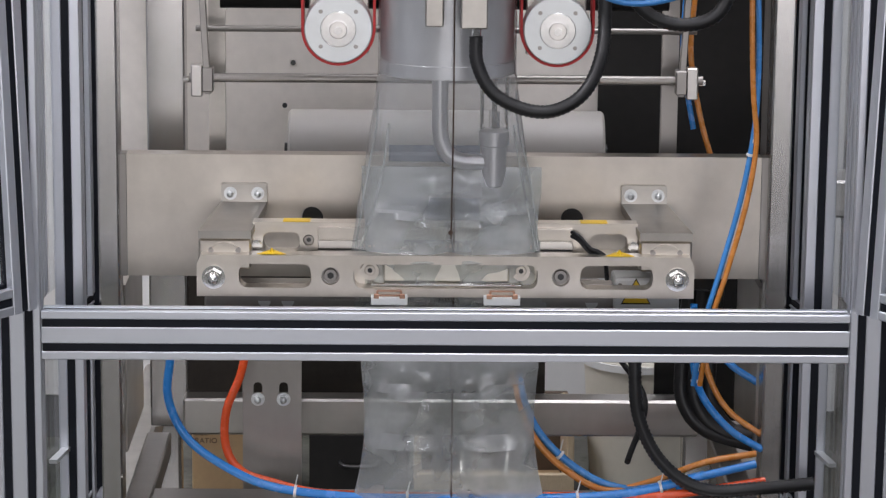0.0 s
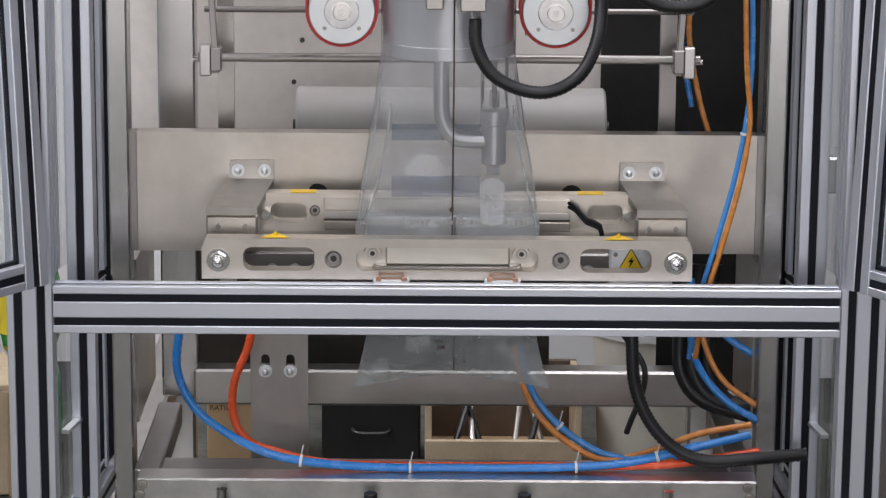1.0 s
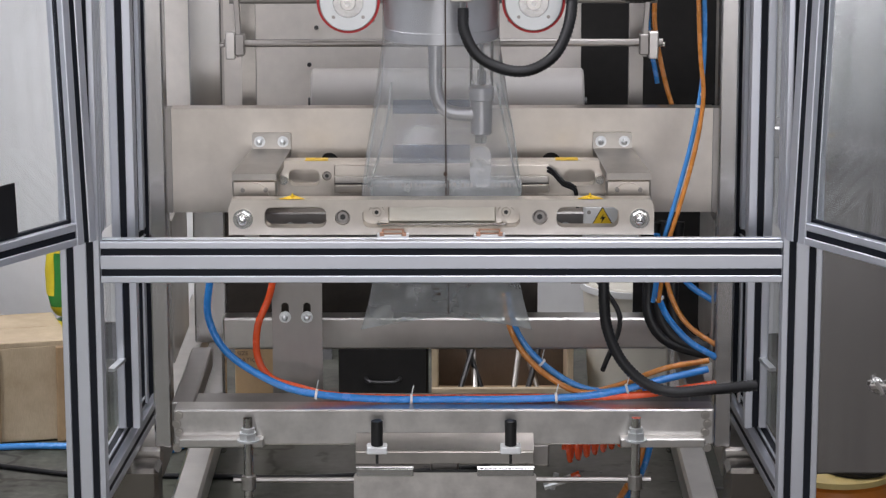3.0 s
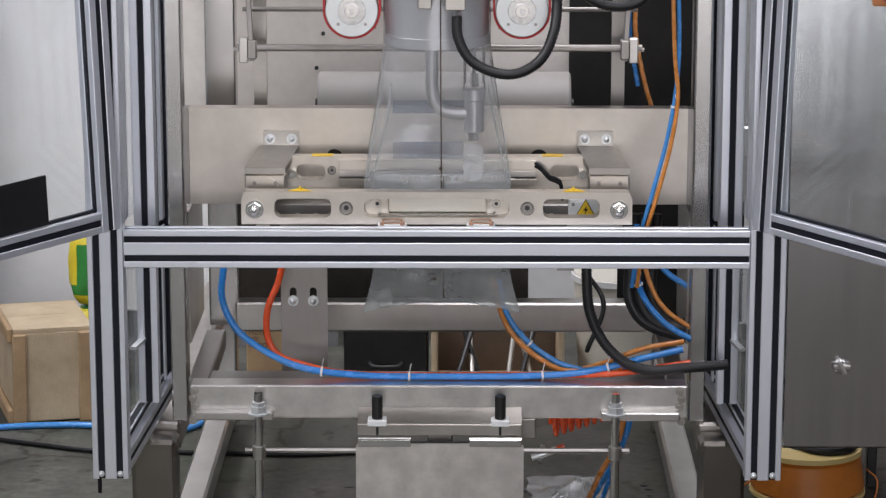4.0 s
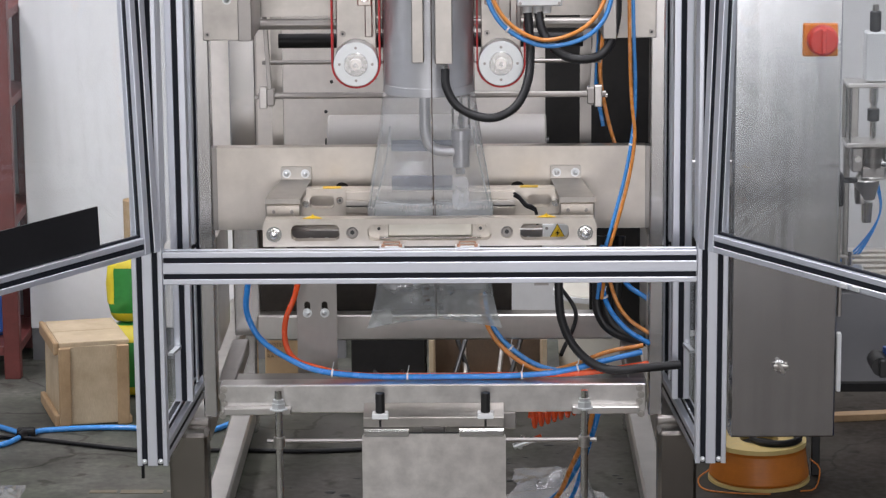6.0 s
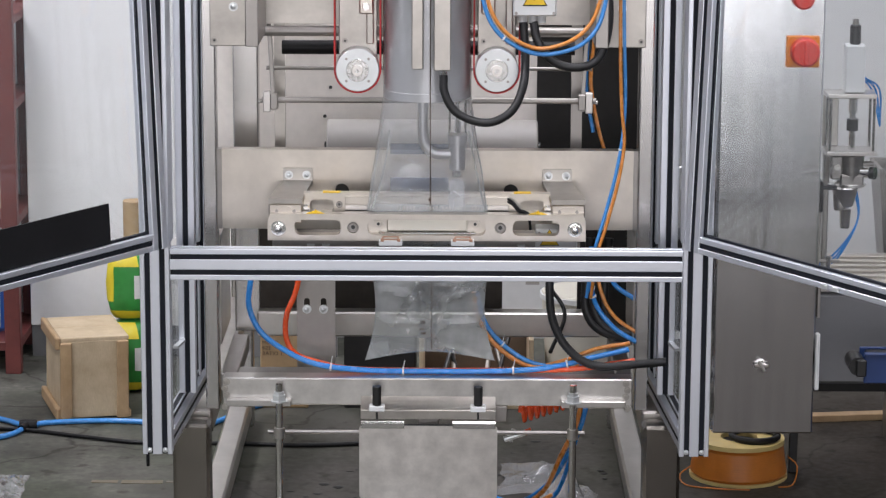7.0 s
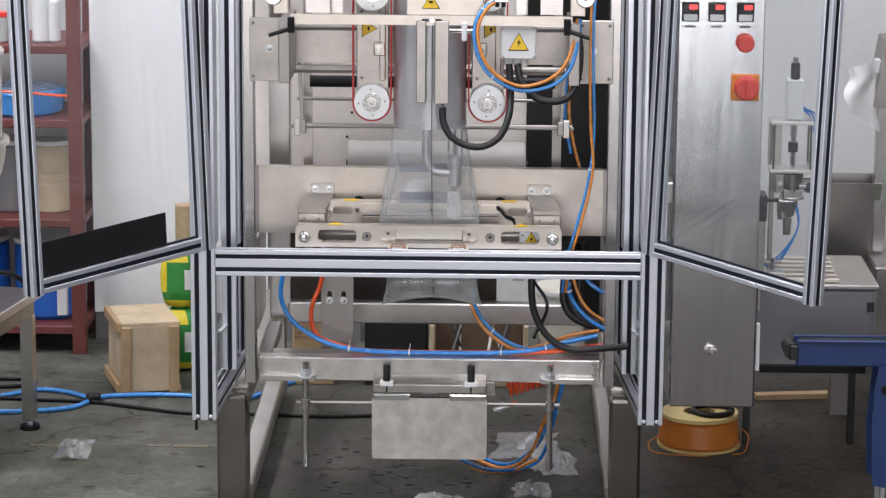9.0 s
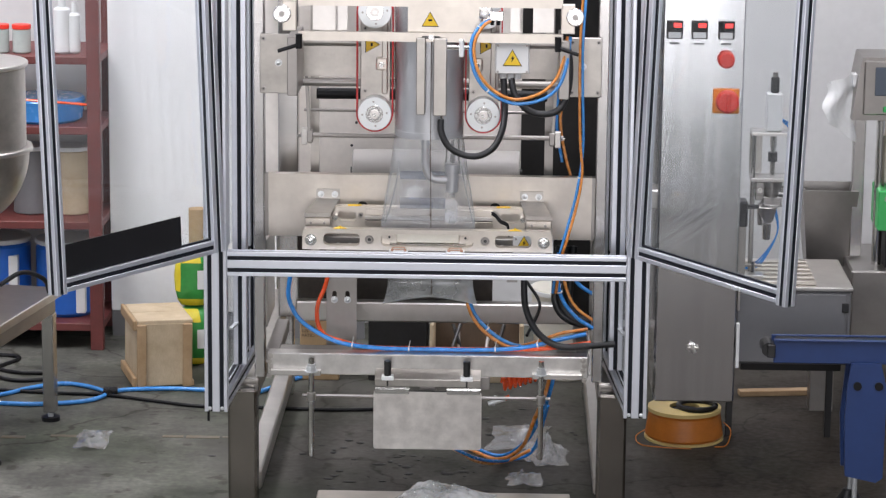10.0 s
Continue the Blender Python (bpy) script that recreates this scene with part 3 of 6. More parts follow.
# ---- stainless machine base ----
mb = thing("machine_base", "welded stainless box-section base frame of a bagging machine", "machine frame", (0, 0.8, 0))
for s in (-1, 1):
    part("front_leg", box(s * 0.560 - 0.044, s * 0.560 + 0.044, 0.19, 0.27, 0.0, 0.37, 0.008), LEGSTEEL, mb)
    part("side_beam", box(s * 0.545 - 0.03, s * 0.545 + 0.03, 0.275, 1.5, 0.325, 0.385, 0.006), STEEL_M, mb)
    part("floor_beam", box(s * 0.54 - 0.03, s * 0.54 + 0.03, 0.272, 1.499, 0.03, 0.09, 0.006), STEEL, mb)
    part("rear_leg", box(s * 0.535 - 0.03, s * 0.535 + 0.03, 1.5, 1.56, 0.0, 0.85, 0.006), STEEL_V, mb)
    part("inner_column", box(s * 0.514 - 0.016, s * 0.514 + 0.016, 0.275, 0.33, 0.386, 2.2, 0.003), STEEL_V, mb)
    if s < 0:
        part("side_sheet", box(-0.62, -0.46, 0.68, 0.684, 0.80, 2.2), BACKPANEL, mb)
        part("rear_column", box(s * 0.452 - 0.031, s * 0.452 + 0.031, 0.60, 0.66, 0.50, 2.2, 0.003), STEEL_V, mb)
    else:
        part("side_sheet", box(0.505, 0.62, 0.45, 0.454, 0.80, 2.2), STEEL_M, mb)
    part("side_wall", box(s * 0.50 - 0.004, s * 0.50 + 0.004, 0.34, 0.62, 0.53, 0.80), STEEL, mb)
    part("shelf_beam", box(s * 0.465 - 0.02, s * 0.465 + 0.02, 0.16, 0.55, 0.465, 0.505, 0.003), STEEL_D, mb)
    for k, (x, z) in enumerate(((0.466, 0.50), (0.470, 0.484), (0.466, 0.468), (0.470, 0.44))):
        bolt(mb, (s * x, 0.098, z), 0.006, material=STEEL_M)
part("low_rail", box(-0.475, 0.482, 0.10, 0.155, 0.444, 0.509, 0.003), RAIL, mb, "brushed box rail")
part("back_rail", box(-0.425, 0.43, 0.55, 0.60, 0.500, 0.562, 0.004), STEEL, mb)
tray = part("rail_shelf", box(-0.47, 0.475, 0.156, 0.24, 0.496, 0.500), STEEL_D, mb)
for s in (-1, 1):
    bracket = part("rod_bracket", box(min(s * 0.465, s * 0.315), max(s * 0.465, s * 0.315), 0.075, 0.099, 0.446, 0.462, 0.002), STEEL, mb)
    rod = part("threaded_rod", cyl((s * 0.342, 0.072, 0.20), (s * 0.342, 0.072, 0.502), 0.0085, 14), CHROME, mb)
    part("nut", cyl((s * 0.342, 0.072, 0.463), (s * 0.342, 0.072, 0.476), 0.016, 6), ZINC, rod)
    part("nut", cyl((s * 0.342, 0.072, 0.476), (s * 0.342, 0.072, 0.484), 0.013, 6), ZINC, rod)
    part("washer", cyl((s * 0.342, 0.072, 0.460), (s * 0.342, 0.072, 0.463), 0.02, 16), ZINC, rod)
    part("clamp", cyl((s * 0.342, 0.072, 0.372), (s * 0.342, 0.072, 0.396), 0.013, 14), STEEL, rod)
part("cross_rod", cyl((-0.37, 0.085, 0.384), (0.37, 0.085, 0.384), 0.0055, 12), STEEL_D, mb)

# hanging slotted bracket with two bolts
hb = thing("slotted_bracket", "dark steel hanging bracket with two slotted bolts", "bracket", (-0.265, 0.3, 0.46))
part("plate", holed([(-0.312, 0.46), (-0.22, 0.46), (-0.22, 0.80), (-0.312, 0.80)], [round_rect(-0.295, -0.281, 0.625, 0.655, 0.0065, 3), round_rect(-0.255, -0.241, 0.625, 0.655, 0.0065, 3)], 0.30, 0.306), STEEL_D, hb)
for x in (-0.288, -0.248):
    bolt(hb, (x, 0.30, 0.628), 0.008, dome=True)
bk = thing("hanger_plate", "small dark steel hanger under the jaw carriage", "bracket", (0.265, 0.3, 0.70))
part("plate", box(0.235, 0.268, 0.30, 0.306, 0.69, 0.80), STEEL_D, bk)

# ---- jaw carriage: wide plate, arms, two jaws ----
bp = thing("jaw_backplate", "wide brushed stainless plate behind the sealing jaws", "steel plate", (0, 0.3, 0.824))
part("plate", holed([(-0.488, 0.824), (0.488, 0.824), (0.488, 1.015), (-0.488, 1.015)], [disc_line(-0.204, 0.916, 0.018), disc_line(0.197, 0.916, 0.018)], 0.30, 0.306), STEEL_W, bp)
for s in (-1, 1):
    part("end_flange", box(s * 0.494 - 0.0055, s * 0.494 + 0.0055, 0.298, 0.33, 0.824, 1.015), STEEL_D, bp)
    part("guide_bush", cyl((s * 0.2, 0.308, 0.916), (s * 0.2, 0.36, 0.916), 0.019, 20), DARKBOLT, bp)
part("top_lip", box(-0.488, 0.488, 0.306, 0.335, 1.009, 1.015), STEEL_W, bp)

for s in (-1, 1):
    a = thing("bent_bracket", "bent stainless arm bolted to the wide plate", "bracket", (s * 0.33, 0.29, 0.89), group="bent brackets")
    xa, xb = sorted((s * 0.272, s * 0.342))
    fa, fb = sorted((s * 0.288, s * 0.366))
    ear = part("ear", holed(round_rect(xa, xb, 0.936, 0.972, 0.004, 3), [], 0.286, 0.298), STEEL_M, a)
    for k in (-0.021, 0.021):
        bolt(ear, (s * 0.307 + k, 0.286, 0.957), 0.0075, dome=True)
    bm = bmesh.new()
    lo, hi = [(xa, 0.286, 0.944), (xb, 0.286, 0.944), (fb, 0.122, 0.931), (fa, 0.122, 0.931)], []
    va = [bm.verts.new(p) for p in lo]
    vb = [bm.verts.new((p[0], p[1], p[2] - 0.012)) for p in lo]
    bm.faces.new(va)
    bm.faces.new(vb[::-1])
    for i in range(4):
        bm.faces.new((va[i], va[(i + 1) % 4], vb[(i + 1) % 4], vb[i]))
    part("arm_sheet", bm, STEEL_M, a)
    part("arm_block", box(fa, fb, 0.125, 0.17, 0.872, 0.918, 0.003), STEEL_W, a)
    bush = part("bush", cyl((s * 0.327, 0.119, 0.888), (s * 0.327, 0.125, 0.888), 0.026, 24), STEEL_W, a)
    part("slide_rod", cyl((s * 0.327, 0.126, 0.882), (s * 0.327, 0.285, 0.882), 0.012, 18), CHROME, a)
    for k in (-0.02, 0.02):
        part("cap_screw", cyl((s * 0.327 + k, 0.118, 0.902), (s * 0.327 + k, 0.125, 0.902), 0.004, 10), STEEL_D, a)

JAW_F = thing("front_sealing_jaw", "milled steel front jaw bar with rounded windows", "sealing jaw", (0, 0.05, 0.837))
outline = [(-0.367, 0.837), (0.367, 0.837), (0.367, 0.885), (0.361, 0.899), (-0.361, 0.899), (-0.367, 0.885)]
wins = [round_rect(-0.305, -0.198, 0.850, 0.886, 0.013), round_rect(-0.136, 0.136, 0.850, 0.886, 0.013), round_rect(0.199, 0.306, 0.850, 0.886, 0.013),
        disc_line(-0.17, 0.868, 0.0135), disc_line(0.17, 0.868, 0.0135)]
part("jaw_bar", holed(outline, wins, 0.05, 0.082), STEEL_W, JAW_F)
part("jaw_backing", holed([(-0.2, 0.845), (0.2, 0.845), (0.2, 0.892), (-0.2, 0.892)], [], 0.083, 0.092), STEEL_W, JAW_F)
blk = part("heater_block", box(-0.092, 0.094, 0.066, 0.0825, 0.857, 0.885, 0.002), mat("pale_ground_steel", (0.78, 0.75, 0.66), 0.5, 1.0, 0.04, 6, 60, 0.01), JAW_F)
part("ledge", box(-0.112, 0.114, 0.060, 0.0825, 0.8505, 0.856, 0.002), CHROME, JAW_F)
for s in (-1, 1):
    bolt(JAW_F, (s * 0.342, 0.05, 0.866), 0.013, dome=True, material=CHROME, name="dome_nut")
    socket(JAW_F, (s * 0.17, 0.062, 0.868), 0.0105)
    part("counterbore", cyl((s * 0.17, 0.0815, 0.868), (s * 0.17, 0.06, 0.868), 0.0132, 20), STEEL_D, JAW_F)
    socket(JAW_F, (s * 0.112, 0.075, 0.873), 0.008, STEEL_W)
    part("lug", cyl((s * 0.112, 0.0825, 0.871), (s * 0.112, 0.072, 0.871), 0.0135, 20), STEEL_W, JAW_F)
    cp = part("cutter_clip", box(s * 0.083 - 0.027, s * 0.083 + 0.027, 0.030, 0.0495, 0.829, 0.8415, 0.001), WHITE_P, JAW_F, "white block with a copper bracket")
    part("copper_bracket", holed(round_rect(s * 0.083 - 0.019, s * 0.083 + 0.019, 0.842, 0.851, 0.002, 2), [round_rect(s * 0.083 - 0.016, s * 0.083 + 0.016, 0.844, 0.849, 0.001, 2)], 0.032, 0.038), COPPER, cp)
    part("copper_tab", box(s * 0.083 - 0.023, s * 0.083 - 0.015, 0.029, 0.034, 0.839, 0.846, 0.001), COPPER, cp)
    part("copper_tab", box(s * 0.083 + 0.015, s * 0.083 + 0.023, 0.029, 0.034, 0.839, 0.846, 0.001), COPPER, cp)
    bm = bmesh.new()
    vs = [bm.verts.new(p) for p in ((s * 0.257 - 0.021, 0.052, 0.8998), (s * 0.257 + 0.021, 0.052, 0.8998), (s * 0.257 + 0.004, 0.08, 0.8998), (s * 0.257 - 0.004, 0.08, 0.8998))]
    bm.faces.new(vs)
    bmesh.ops.extrude_face_region(bm, geom=bm.faces[:])
    for v in vs:
        v.co.z += 0.0012
    part("yellow_sticker", bm, YELLOW, JAW_F, "small yellow warning sticker")
    part("sticker_peak", cyl((s * 0.257, 0.062, 0.900), (s * 0.257, 0.064, 0.9075), 0.006, 3, 0.001), YELLOW, JAW_F)
for k, x in enumerate((-0.158, 0.0)):
    coil = [(x - 0.026 + 0.052 * i / 60, 0.085 + 0.004 * math.cos(i * 1.25), 0.829 + 0.004 * math.sin(i * 1.25)) for i in range(61)]
    part("spring", sweep(coil, 0.0009, 5, 0.004), STEEL_D, JAW_F)
part("spring_bar", box(-0.28, 0.24, 0.086, 0.091, 0.822, 0.836), STEEL_D, JAW_F)

JAW_R = thing("rear_sealing_jaw", "milled steel rear jaw bar with heater block", "sealing jaw", (0, 0.2, 0.879))
outline = [(-0.287, 0.879), (0.287, 0.879), (0.287, 0.937), (-0.287, 0.937)]
wins = [round_rect(-0.272, -0.217, 0.892, 0.922, 0.011), round_rect(0.217, 0.272, 0.892, 0.922, 0.011), disc_line(-0.204, 0.910, 0.0085, 16)]
part("jaw_bar", holed(outline, wins, 0.205, 0.235), STEEL_W, JAW_R)
socket(JAW_R, (-0.204, 0.212, 0.910), 0.0075)
part("heater_strip", box(-0.19, 0.19, 0.196, 0.2045, 0.913, 0.931, 0.001), STEEL_W, JAW_R)
part("heater_strip", box(-0.19, 0.19, 0.196, 0.2045, 0.899, 0.9105, 0.001), STEEL, JAW_R)
part("groove", box(-0.19, 0.19, 0.2005, 0.2045, 0.8965, 0.899), DARKBOLT, JAW_R)
part("heater_strip", box(-0.19, 0.19, 0.192, 0.2045, 0.882, 0.896, 0.001), STEEL_W, JAW_R)
for s in (-1, 1):
    part("yellow_sticker", box(s * 0.222 - 0.02, s * 0.222 + 0.02, 0.207, 0.23, 0.9373, 0.9385), YELLOW, JAW_R, "small yellow warning sticker")
    part("guide_nut", cyl((s * 0.28, 0.19, 0.905), (s * 0.28, 0.204, 0.905), 0.008, 12), CHROME, JAW_R)
for k, dz in enumerate((0.0, 0.006)):
    part("sensor_lead", sweep([(0.188, 0.198, 0.926 - dz), (0.20, 0.185, 0.921 - dz), (0.215, 0.17, 0.906 - dz), (0.235, 0.165, 0.898 - dz), (0.24, 0.168, 0.86)], 0.0032, 8), BLACK, JAW_R, "black sensor lead")
jb = part("junction_box", box(0.252, 0.350, 0.186, 0.25, 0.776, 0.858, 0.003), WHITE_P, JAW_R, "white plastic junction box")
for x in (0.261, 0.341):
    for z in (0.786, 0.848):
        part("lid_screw", cyl((x, 0.183, z), (x, 0.1865, z), 0.0035, 10), STEEL_D, jb)
sign(jb, 0.285, 0.1855, 0.838, 0.045)
part("carriage", box(-0.36, 0.30, 0.2, 0.24, 0.805, 0.845, 0.003), STEEL_D, JAW_R)
for x in (-0.27, -0.235, 0.22):
    bolt(JAW_R, (x, 0.199, 0.818), 0.007)

# ---- forming tube, film and nozzle ----
ft = thing("forming_tube", "polished stainless forming tube", "forming tube", (0, 0.14, 1.167))
part("tube", cyl((0, 0.14, 1.172), (0, 0.14, 2.2), 0.098, 56), TUBE, ft)
part("collar", cyl((0, 0.14, 1.168), (0, 0.14, 1.188), 0.0995, 56, bev=0.001), TUBE, ft)
nz = thing("filling_nozzle", "stainless elbow pipe with a capped nozzle inside the film", "nozzle", (0.02, 0.14, 0.98))
part("elbow_pipe", sweep([(-0.010, 0.14, 1.172), (-0.010, 0.14, 1.12), (-0.009, 0.14, 1.075), (0.0, 0.14, 1.048), (0.02, 0.14, 1.035), (0.058, 0.14, 1.033)], 0.012, 16, 0.006), TUBE, nz)
part("nozzle_body", cyl((0.07, 0.14, 0.998), (0.07, 0.14, 1.060), 0.0185, 24, bev=0.002), TUBE, nz)
part("nozzle_collar", cyl((0.07, 0.14, 1.058), (0.07, 0.14, 1.082), 0.022, 24, bev=0.002), TUBE, nz)
part("nozzle_tip", cyl((0.069, 0.14, 0.982), (0.069, 0.14, 0.998), 0.0115, 6), CHROME, nz)
for x in (0.052, 0.07, 0.088):
    part("guide_rod", cyl((x, 0.14 + (0.0 if x == 0.07 else 0.006), 1.082), (x, 0.14, 1.172), 0.004 if x == 0.07 else 0.003, 10), CHROME, nz)
part("coupling", cyl((0.07, 0.14, 1.085), (0.07, 0.14, 1.11), 0.008, 12), CHROME, nz)


def film_half(z):
    """Half width and half depth of the film sleeve at a height."""
    k = max(0.0, min(1.0, (1.165 - z) / 0.265))
    e = k * k * (3 - 2 * k)
    return 0.1015 + 0.038 * k, 0.1015 * (1 - e) ** 0.8 + 0.0035


def sleeve(z_top, z_bottom, rows, seed):
    bm = bmesh.new()
    rings = []
    for i in range(rows + 1):
        z = z_top + (z_bottom - z_top) * i / rows
        a, b = film_half(z)
        k = max(0.0, min(1.0, (1.165 - z) / 0.265))
        ring = []
        for j in range(72):
            t = 2 * math.pi * j / 72
            c, s = math.cos(t), math.sin(t)
            ripple = 1 + 0.05 * k * (1 - k) * 4 * noise.noise(Vector((c * 2.2 + seed, s * 2.2, z * 9)))
            x = a * math.copysign(abs(c) ** (1 - 0.35 * k), c) * (1 + 0.02 * k * noise.noise(Vector((z * 22, seed, c))))
            ring.append(bm.verts.new((x, 0.14 + b * s * ripple, z)))
        rings.append(ring)
    for r0, r1 in zip(rings, rings[1:]):
        for j in range(72):
            bm.faces.new((r0[j], r0[(j + 1) % 72], r1[(j + 1) % 72], r1[j]))
    return bm


fs = thing("film_sleeve", "clear plastic film sleeve drawn over the forming tube", "packing film", (0, 0.14, 0.86))
part("film", sleeve(2.2, 0.86, 60, 1.3), FILM, fs, smooth=60)


def seam_strip(z0, z1, n, x, front):
    bm = bmesh.new()
    prev = None
    for i in range(n + 1):
        z = z0 + (z1 - z0) * i / n
        y = front(z)
        row = [bm.verts.new((x - 0.0011, y, z)), bm.verts.new((x + 0.0011, y, z)), bm.verts.new((x + 0.0011, y + 0.0008, z)), bm.verts.new((x - 0.0011, y + 0.0008, z))]
        if prev:
            for k in range(4):
                bm.faces.new((prev[k], prev[(k + 1) % 4], row[(k + 1) % 4], row[k]))
        prev = row
    return bm


part("seam", seam_strip(2.2, 0.86, 50, 0.008, lambda z: 0.14 - film_half(z)[1] * 1.02 - 0.003), INK, fs, "dark printed edge line along the film seam")
pat = bmesh.new()
rnd = random.Random(3)
for k in range(34):
    x = -0.122 + 0.0075 * k
    if k % 7 != 6:
        box(x, x + rnd.uniform(0.002, 0.005), 0.1285, 0.1292, 0.905 + rnd.uniform(0, 0.002), 0.905 + rnd.uniform(0.004, 0.008), bm=pat)
# two faint bluish see-through rectangles within the sleeve
for z0, z1 in ((0.942, 0.975), (1.03, 1.055)):
    part("bluish_patch", box(-0.085, 0.05, 0.158, 0.159, z0, z1), TINT, fs, "faint bluish see-through patch within the film")
part("mist_patch", holed(round_rect(0.050, 0.087, 0.905, 0.978, 0.016, 5), [], 0.1262, 0.1268), FOG, fs, "milky condensation under the nozzle")
part("seal_pattern", pat, STEEL_D, fs, "row of small embossed seal marks")
MARK = part("register_mark", cyl((0.007, 0.118, 0.931), (0.007, 0.1165, 0.931), 0.0038, 10), INK, fs, at=(0.007, 0.118, 0.931))


def pillow_bag(label, puff, seed, bottom, h=0.265, skin=None):
    """A clear pillow bag, 0.3 m wide; its origin is the middle of the bottom seal."""
    ob = thing("film_bag", label, "plastic bag", (0.008, 0.14, bottom), group="film bags")
    nu, nv = 30, 24
    bm = bmesh.new()
    for side in (-1, 1):
        grid = []
        for i in range(nv + 1):
            v = i / nv
            row = []
            for j in range(nu + 1):
                u = -1 + 2 * j / nu
                w = 0.133 + (0.019 if h > 0.2 else 0.008) * (1 - v) ** 3 - 0.008 * math.sin(math.pi * min(1, v * 1.2))
                swell = max(0.0, math.sin(math.pi * v)) ** 0.7 * (1 - abs(u) ** 2.2) ** 0.7
                dent = 1 - 0.75 * math.exp(-((u + 0.02) / 0.10) ** 2)
                ripple = 0.18 * noise.noise(Vector((u * 3.5 + seed, v * 5, side * 3))) + 0.06 * noise.noise(Vector((u * 9, v * 11 + seed, side)))
                for at, tilt, size in ((0.60, 0.14, 0.55), (0.36, 0.03, 0.40)):
                    ripple += size * math.exp(-((v - at - tilt * abs(u)) / 0.035) ** 2) - 0.5 * size * math.exp(-((v - at - 0.07 - tilt * abs(u)) / 0.04) ** 2)
                droop = -0.022 * abs(u) ** 1.5 * (1 - v) ** 3 + 0.012 * (1 - v) ** 2
                row.append(bm.verts.new((0.008 + u * w, 0.14 + side * (0.0012 + puff * swell * dent * (1 + ripple)), bottom + h * v + droop)))
            grid.append(row)
        for a, b in zip(grid, grid[1:]):
            for j in range(nu):
                bm.faces.new((a[j], a[j + 1], b[j + 1], b[j]))
    bmesh.ops.remove_doubles(bm, verts=bm.verts, dist=0.0001)
    part("film", bm, skin or BAGFILM, ob, smooth=40)
    part("seam", seam_strip(bottom + h, bottom + 0.02, 12, 0.012, lambda z: 0.138 - puff * 0.33 * max(0.0, math.sin(math.pi * (z - bottom) / h)) ** 0.7), INK, ob)
    return ob


BAG_A = pillow_bag("falling sealed clear plastic pillow bag", 0.038, 4.0, 0.36)
BAG_B = pillow_bag("clear plastic bag hanging below the jaws", 0.034, 9.0, 0.655, 0.226)
for x, z0, z1 in ((-0.014, 0.737, 0.745), (-0.016, 0.722, 0.726), (-0.013, 0.712, 0.717)):
    part("print_bar", box(x, x + 0.011, 0.1222, 0.1227, z0, z1), INK, BAG_B, "small dark print beside the seam")
BAG_C = pillow_bag("flat clear film end hanging below the jaws", 0.005, 15.0, 0.665, 0.13)

# gusset folds of the sleeve, from the tube's sides to the jaw corners
for x0, x1, xm in ((-0.100, -0.134, -0.118), (0.101, 0.138, 0.124)):
    part("fold", sweep([(x0, 0.12, 1.14), (x0 * 1.04, 0.115, 1.085), (xm, 0.118, 1.01), (x1, 0.132, 0.905)], 0.0016, 6, 0.01), BAGFILM, fs, "creased fold in the clear film")
part("fold", sweep([(-0.085, 0.075, 1.10), (-0.092, 0.085, 1.04), (-0.11, 0.108, 0.96), (-0.128, 0.128, 0.905)], 0.002, 6, 0.01), BAGFILM, fs, "creased fold in the clear film")
part("fold", sweep([(0.096, 0.075, 1.10), (0.104, 0.085, 1.05), (0.12, 0.108, 0.97), (0.134, 0.128, 0.905)], 0.002, 6, 0.01), BAGFILM, fs, "creased fold in the clear film")

